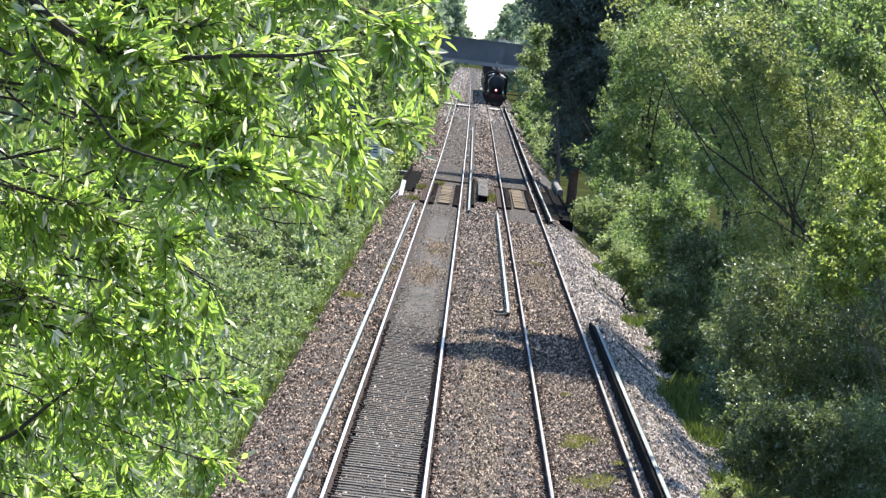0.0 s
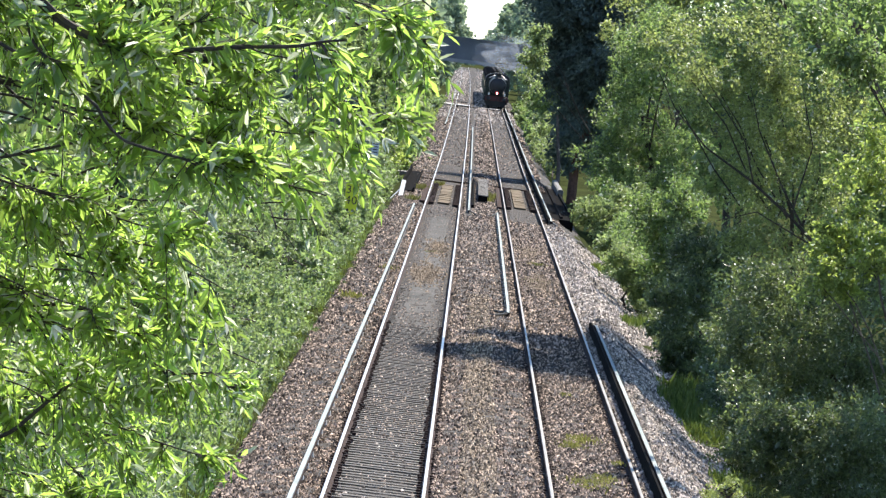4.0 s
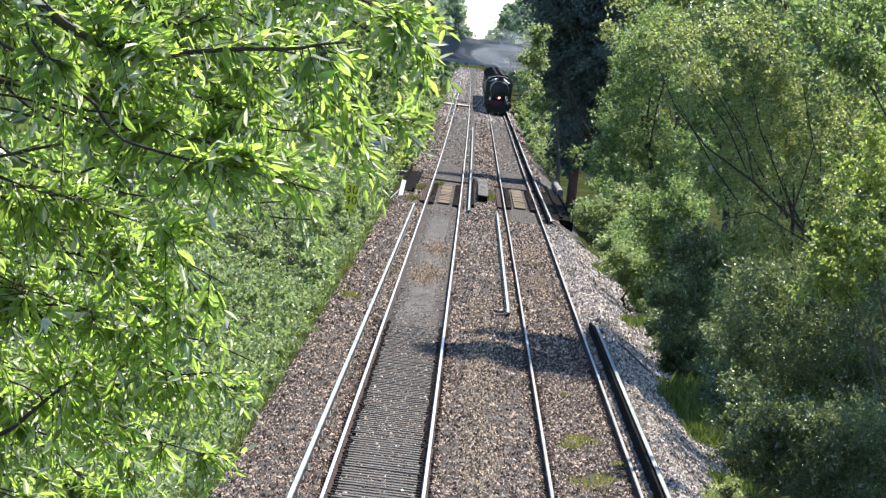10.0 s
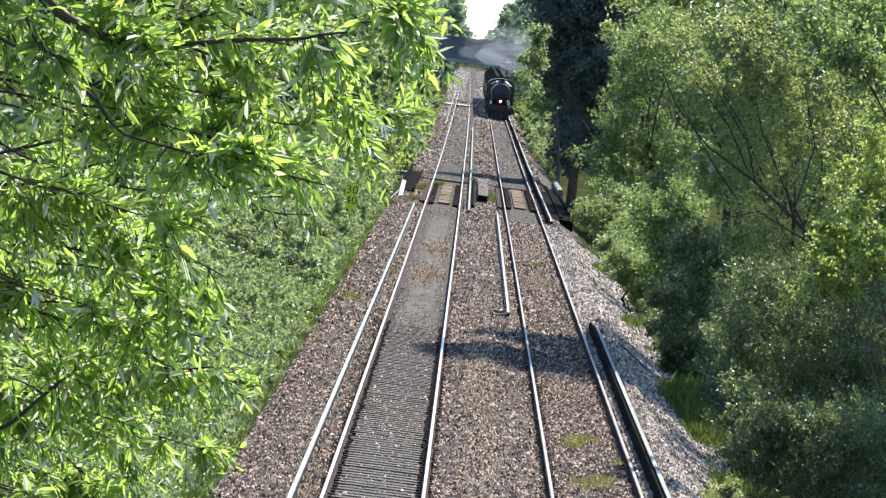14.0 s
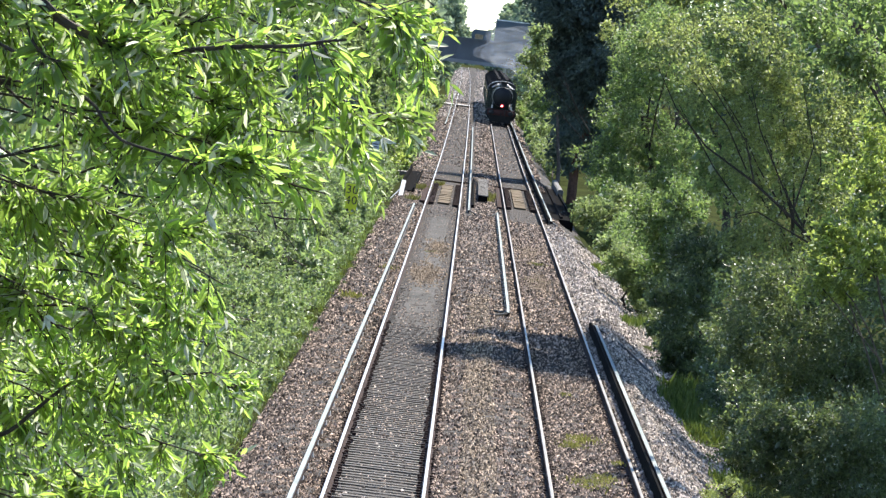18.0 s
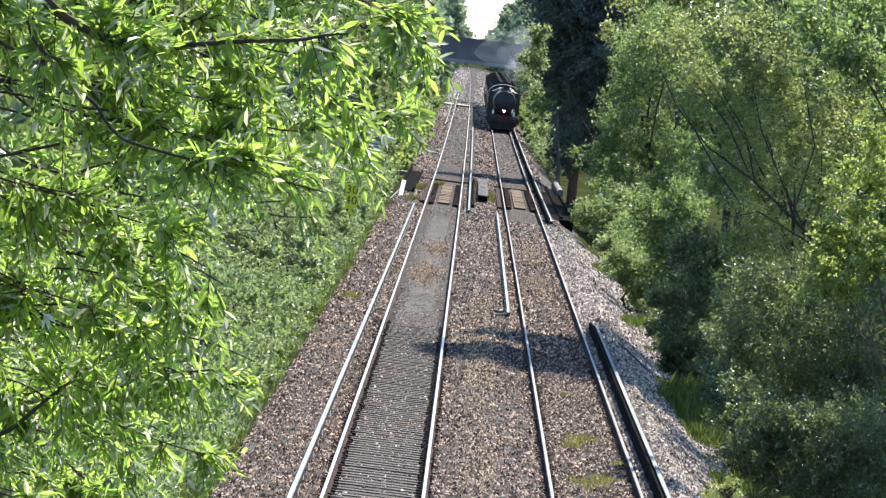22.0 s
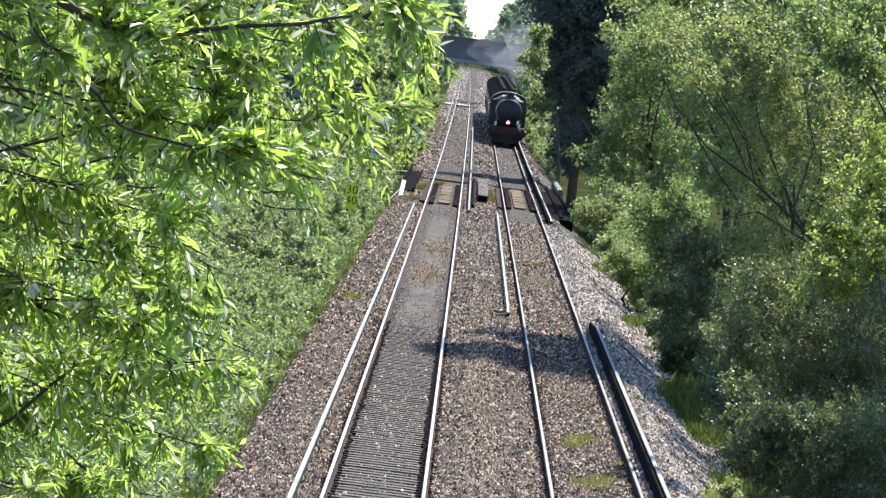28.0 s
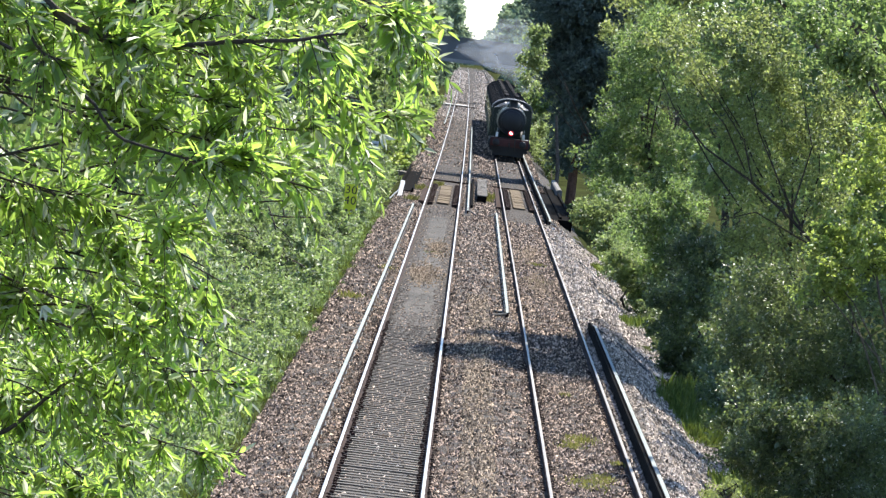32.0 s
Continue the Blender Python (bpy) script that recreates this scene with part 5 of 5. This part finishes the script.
for x, y, n, h, r in ((2.75, 93.5, 420, 0.08, 0.36), (3.0, 95.2, 260, 0.08, 0.24), (2.6, 102.5, 300, 0.08, 0.24), (2.85, 104.5, 380, 0.08, 0.3), (2.6, 105, 60, 0.05, 0.15), (2.75, 118, 110, 0.07, 0.16), (2.8, 176, 240, 0.06, 0.5), (-0.75, 190, 120, 0.06, 0.3), (0.9, 185, 100, 0.06, 0.3), (3.35, 99, 50, 0.1, 0.12),
                      (1.35, 268, 160, 0.35, 0.25), (1.3, 262, 120, 0.3, 0.2), (-1.15, 281, 120, 0.3, 0.25), (-2.1, 250, 120, 0.3, 0.3), (-1.9, 270, 140, 0.3, 0.3), (2.9, 190, 160, 0.08, 0.3), (-2.0, 172, 90, 0.12, 0.3), (-2.6, 150, 140, 0.15, 0.4)):
    tuft(x, y, n, h, MOSS, "low yellow-green weeds in the ballast", r)
for k in range(72):
    y = 80 + k * 2.3 + rng.uniform(-1.2, 1.2)
    tuft(-3.45 + rng.normal(0, 0.16), y, 90, 0.22, (GRASS, BRAMBLE)[k % 2], "tuft of grass at the edge of the ballast", 0.32)
for x, y, h in ((5.75, 133, 0.5), (5.95, 129, 0.5), (6.2, 136, 0.6), (5.9, 124, 0.4), (6.3, 140, 0.6), (5.6, 172, 0.3), (5.6, 214, 0.3), (5.9, 110, 0.35)):
    tuft(x, y, 420, h, GRASS, "tuft of long grass at the foot of the ballast", 0.6)

# ---- sleepers and their clips ----
sl = Shape().box(-1.25, 1.25, -0.115, 0.115, -0.15, 0.0, 0.02)
SLEEPER = mesh_of("sleeper", sl.v, sl.f, CONCRETE)
cl = Shape().box(-0.035, 0.035, -0.06, 0.06, 0, 0.045, 0.012)
CLIP = mesh_of("rail_clip", cl.v, cl.f, RUST)
for track, mid, y0, y1, top in ((track_left, LEFT_MID, 78, 162, -0.165), (track_right, RIGHT_MID, 84, 128, -0.165)):
    y = y0
    while y < y1:
        s = share("sleeper", SLEEPER, track, pose(mid + rng.normal(0, 0.015), y, top + rng.normal(0, 0.003), 0, 0, rng.normal(0, 0.2)))
        if y < 140:
            for x in (-0.85, -0.655, 0.655, 0.85):
                share("rail_clip", CLIP, s, pose(x, 0, 0))
        y += 0.54


# ---- loose stones ----
def scatter(name, x0, x1, y0, y1, count, size, mat, label, parent_z=0.0):
    y = 1 / rng.uniform(1 / y1, 1 / y0, count)
    s = rng.uniform(x0, x1, count)
    x = s
    if y0 > 220:
        near = np.min(np.abs(s[:, None] - np.array([L1, L2, R1, R2, 0.41, 3.97])[None]), 1) > 0.16
        planks = (y < 292) & (y > 247) & ((np.abs(s + 0.75) < 0.3) | (np.abs(s - 2.76) < 0.3) | ((s > 0.75) & (s < 1.3) & (y > 257)) | (s > 4.1))
        x, y = s[near & ~planks], y[near & ~planks]
        count = len(x)
        x = x + bend(y)
    out = np.where(((x > L1) & (x < L2)) | ((x > R1) & (x < R2)) | (x > 4.5), 0, 0.06)
    z = bed_z(x, y) + out + parent_z + 0.07 * np.clip(1 - np.abs(x - 1.02) / 0.7, 0, 1) + rng.normal(0, 0.01, count)
    at = np.stack([x, y, z], -1)
    tagged(new(name, stone_mesh(name, at, size * rng.uniform(0.55, 1.35, count), mat)), label, "ballast", kind="stuff")


for x0, x1, mat, lift, size, label in (
        (-3.15, -1.6, STONE, 0.0, 0.037, "brown ballast stones outside the track"), (0.1, 1.95, STONE, 0.0, 0.037, "brown and grey ballast stones between the tracks"),
        (2.12, 3.46, STONE, 0.055, 0.035, "grey ballast stones between the rails"), (3.62, 6.3, PALE_STONE, 0.0, 0.04, "pale ballast stones on the shoulder, sunlight put into their colour")):
    wide = x1 - x0
    scatter("ballast_stones", x0, x1, 79, 132, int(20000 * wide), size, mat, label, lift)
    scatter("ballast_stones", x0, x1, 132, 236, int(9500 * wide), size * 1.35, mat, label, lift)
scatter("ballast_stones", 0.55, 1.15, 82, 160, 11000, 0.036, SAND_STONE, "tan stones heaped between the tracks", 0.02)
scatter("crib_stones", -1.36, -0.14, 79, 135, 9000, 0.024, STONE, "dark stones between the sleepers", 0.017)
scatter("stray_stones", -1.3, -0.15, 98, 120, 900, 0.02, STONE, "stray stones on the sleepers", 0.05)
scatter("cinders", -1.4, -0.1, 124, 246, 2500, 0.022, STONE, "grey cinders between the rails", 0.055)
scatter("stray_stones", -1.35, -0.12, 84, 135, 160, 0.03, PALE_STONE, "stray stones on the sleepers", 0.05)


def silt(x, y, count):
    at = np.stack([x + rng.normal(0, 0.22, count), y + rng.normal(0, 4.0, count), np.zeros(count)], -1)
    at[:, 2] = bed_z(at[:, 0], at[:, 1]) + 0.075
    tagged(new("silt", stone_mesh("silt", at, 0.05 * rng.uniform(0.5, 1.3, count), SAND)), "patch of brown silt between the rails", "silt", kind="stuff")


silt(-0.8, 171, 900)
silt(2.8, 174, 900)
silt(-0.6, 194, 500)
silt(2.7, 200, 400)

# ---- boarded crossing far along the line ----
crossing = thing("track_crossing", pose(0, 0, 0), "pale boarded crossing over the tracks before the bridge", "crossing")
panel = Shape().box(-0.62, 0.62, 0, 2.9, -0.12, 0.0, 0.02)
PANEL = mesh_of("panel", panel.v, panel.f, surface("pale_crossing_board", (0.3, 0.29, 0.27), (0.5, 0.48, 0.45), 1.2, 0.85, 0, 0.3, 12, random_by="object"))
for k in range(3):
    for x in (L1 - 0.8, LEFT_MID, RIGHT_MID):
        y = 604 + 3.0 * k
        share("panel", PANEL, crossing, pose(x + float(bend(y)), y, float(rail_z(y)) - 0.015))
part("kerb", Shape().box(-3.4, 4.6, 602.2, 602.6, float(rail_z(603)) - 0.3, float(rail_z(603)) - 0.05), DARK_TIMBER, crossing, "dark strip before the crossing")
scatter("ballast_stones", -3.0, 4.4, 228, 330, 30000, 0.055, STONE, "brown and grey ballast stones further along the line")
scatter("ballast_stones", -3.0, 4.6, 330, 640, 26000, 0.085, STONE, "brown and grey ballast stones far along the line")
scatter("ballast_stones", -3.0, 4.6, 520, 1200, 16000, 0.13, PALE_STONE, "pale ballast stones under the far bridge, sheen put into their colour")


# ---- traffic on the road bridge ----
ROAD_Z = float(rail_z(BRIDGE_Y)) + 5.1
TRAILER_BLUE = surface("grey_blue_trailer_side", (0.06, 0.085, 0.11), (0.1, 0.13, 0.16), 0.5, 0.5, 0, 0.05, 8)
wheel_round = Shape().turned("y", (0, 0, 0), [(-0.14, 0.2), (-0.14, 0.46), (-0.1, 0.5), (0.1, 0.5), (0.14, 0.46), (0.14, 0.2)], 16)
ROAD_WHEEL = mesh_of("wheel", wheel_round.v, wheel_round.f, CABLE)
lorry = thing("lorry", pose(230, 644.4, ROAD_Z), "box lorry with a grey-blue trailer crossing the bridge", "lorry")
part("trailer", Shape().box(2.6, 15.0, -1.25, 1.25, 1.15, 4.62), TRAILER_BLUE, lorry, "grey-blue box trailer")
part("roof_rail", Shape().box(2.55, 15.05, -1.28, 1.28, 4.62, 4.76, 0.03), WHITE, lorry, "white roof edge of the trailer")
cab = part("cab", Shape().box(0.0, 2.2, -1.2, 1.2, 0.7, 3.3, 0.25), TRAILER_BLUE, lorry, "blue driver's cab")
part("windscreen", Shape().box(-0.012, -0.002, -1.05, 1.05, 1.9, 2.8), DARK_GLASS, cab)
part("side_window", Shape().box(0.35, 1.3, -1.212, -1.202, 1.95, 2.75), DARK_GLASS, cab)
part("chassis", Shape().box(0.3, 14.6, -0.5, 0.5, 0.62, 1.14), BLACK_IRON, lorry)
for x in (0.9, 10.6, 11.9, 13.2):
    for y in (-1.05, 1.05):
        share("wheel", ROAD_WHEEL, lorry, pose(x, y, 0.5))
van = thing("van", pose(-230, 647.6, ROAD_Z), "white van crossing the bridge behind the parapet", "van")
side = [(-2.6, 0.45), (2.4, 0.45), (2.5, 0.95), (1.75, 1.25), (1.1, 2.55), (0.8, 2.68), (-2.5, 2.68), (-2.6, 2.55)]
k = len(side)
part("body", Shape().add([(x, y, z) for y in (-0.95, 0.95) for x, z in side], [tuple(range(k)), tuple(reversed(range(k, 2 * k)))] + [(i, k + i, k + (i + 1) % k, (i + 1) % k) for i in range(k)]), WHITE, van, "white van body")
part("side_window", Shape().box(0.2, 1.0, -0.962, -0.952, 1.35, 2.1), DARK_GLASS, van)
for x in (-1.7, 1.6):
    for y in (-0.8, 0.8):
        share("wheel", ROAD_WHEEL, van, pose(x, y, 0.5))


# ---- what moves ----
ENGINE_Y = [(0.0, 637.5), (4.0, 608.0), (8.0, 578.5), (12.0, 548.5), (16.0, 516.5), (20.0, 483.5), (24.0, 446.5), (28.0, 405.5), (32.0, 360.5)]
# dip of the uppermost bough every half second, in centimetres
SWAY = [5, 5, 2, 0, 2, 5, 5, 1, 2, 1, 0, 0, 1, -1, -4, -2, 3, 5, 0, 1, 3, 3, 1, -1, -2, -4, -4, -2, 0, 1, 3, 3, 2, 2, 1, 2, 2, 2, 3, 3, 2, 2, 1, 1, 0, 0, -2, -4, -4, -4, -6, -8, -7, -6, -5, -5, -5, -3, -2, -2, -2, -2, 0, 1, 0]


def engine_pose(y):
    slope = (float(rail_z(y + 15)) - float(rail_z(y))) / 15
    turn = (float(bend(y + 15)) - float(bend(y))) / 15
    return pose(RIGHT_MID + float(bend(y)), y, float(rail_z(y)), math.degrees(math.atan(slope)), 0, -math.degrees(math.atan(turn)))


def sway(t, lag):
    k = min(max((t - lag) * 2, 0), 64)
    i = min(int(k), 63)
    return SWAY[i] + (SWAY[i + 1] - SWAY[i]) * (k - i)


def motions():
    walk(engine, [(t, engine_pose(y)) for t, y in ENGINE_Y])
    walk(lorry, [(t, pose(-1.1 - 13.0 * (t - 18.0), 644.4, ROAD_Z)) for t in range(0, 33, 2)])
    walk(van, [(t, pose(-0.6 + 13.0 * (t - 17.0), 647.6, ROAD_Z)) for t in range(0, 33, 2)])
    for k, o in enumerate(coaches):
        walk(o, [(t, engine_pose(y + 20.6 + 20.3 * k)) for t, y in ENGINE_Y])
    for ob, (x, y, r), radius in engine_wheels:
        step = 0.1 if radius > 0.9 else 1 / 15
        rows = []
        for i in range(int(32 / step) + 1):
            t = i * step
            gone = 637.5 - np.interp(t, [q[0] for q in ENGINE_Y], [q[1] for q in ENGINE_Y])
            rows.append((t, Matrix.Translation((x, y, r)) @ Matrix.Rotation(gone / radius, 4, "X")))
        walk(ob, rows)
    walk(smoke, [(t, engine_pose(y)) for t, y in ENGINE_Y])
    for k, (o, s) in enumerate(puffs):
        side = 0.3 + 0.05 * s
        walk(o, [(t, pose(side * f, 2.5 + s * f, 4.1 + 0.55 * math.sqrt(s) * f + 0.15 * math.sin(k), 0, 0, 8 * t * math.sin(k * 1.7))) for t, f in ((0.0, 0.55), (8.0, 0.75), (16.0, 0.9), (24.0, 1.0), (32.0, 1.1))])
    for k, o in enumerate(boughs):
        home = o.matrix_basis.copy()
        lag, gain = (0, 1.0) if k == 0 else (0.22 * (k % 5), 0.6 + 0.1 * (k % 4))
        rows = [(0.5 * i, home @ pose(0, 0, 0, 0.15 * sway(0.5 * i, lag + 0.7), gain * sway(0.5 * i, lag) / 2.6 * 0.57, 0.12 * sway(0.5 * i, lag + 0.4))) for i in range(65)]
        walk(o, rows)
    for k, o in enumerate(near_trees):
        home = o.matrix_basis.copy()
        walk(o, [(t, home @ pose(0, 0, 0, 0, 0.25 * math.sin(t * 1.3 + k * 1.9) * math.cos(t * 0.37 + k), 0)) for t in np.arange(0, 32.5, 1.0)])


motions()
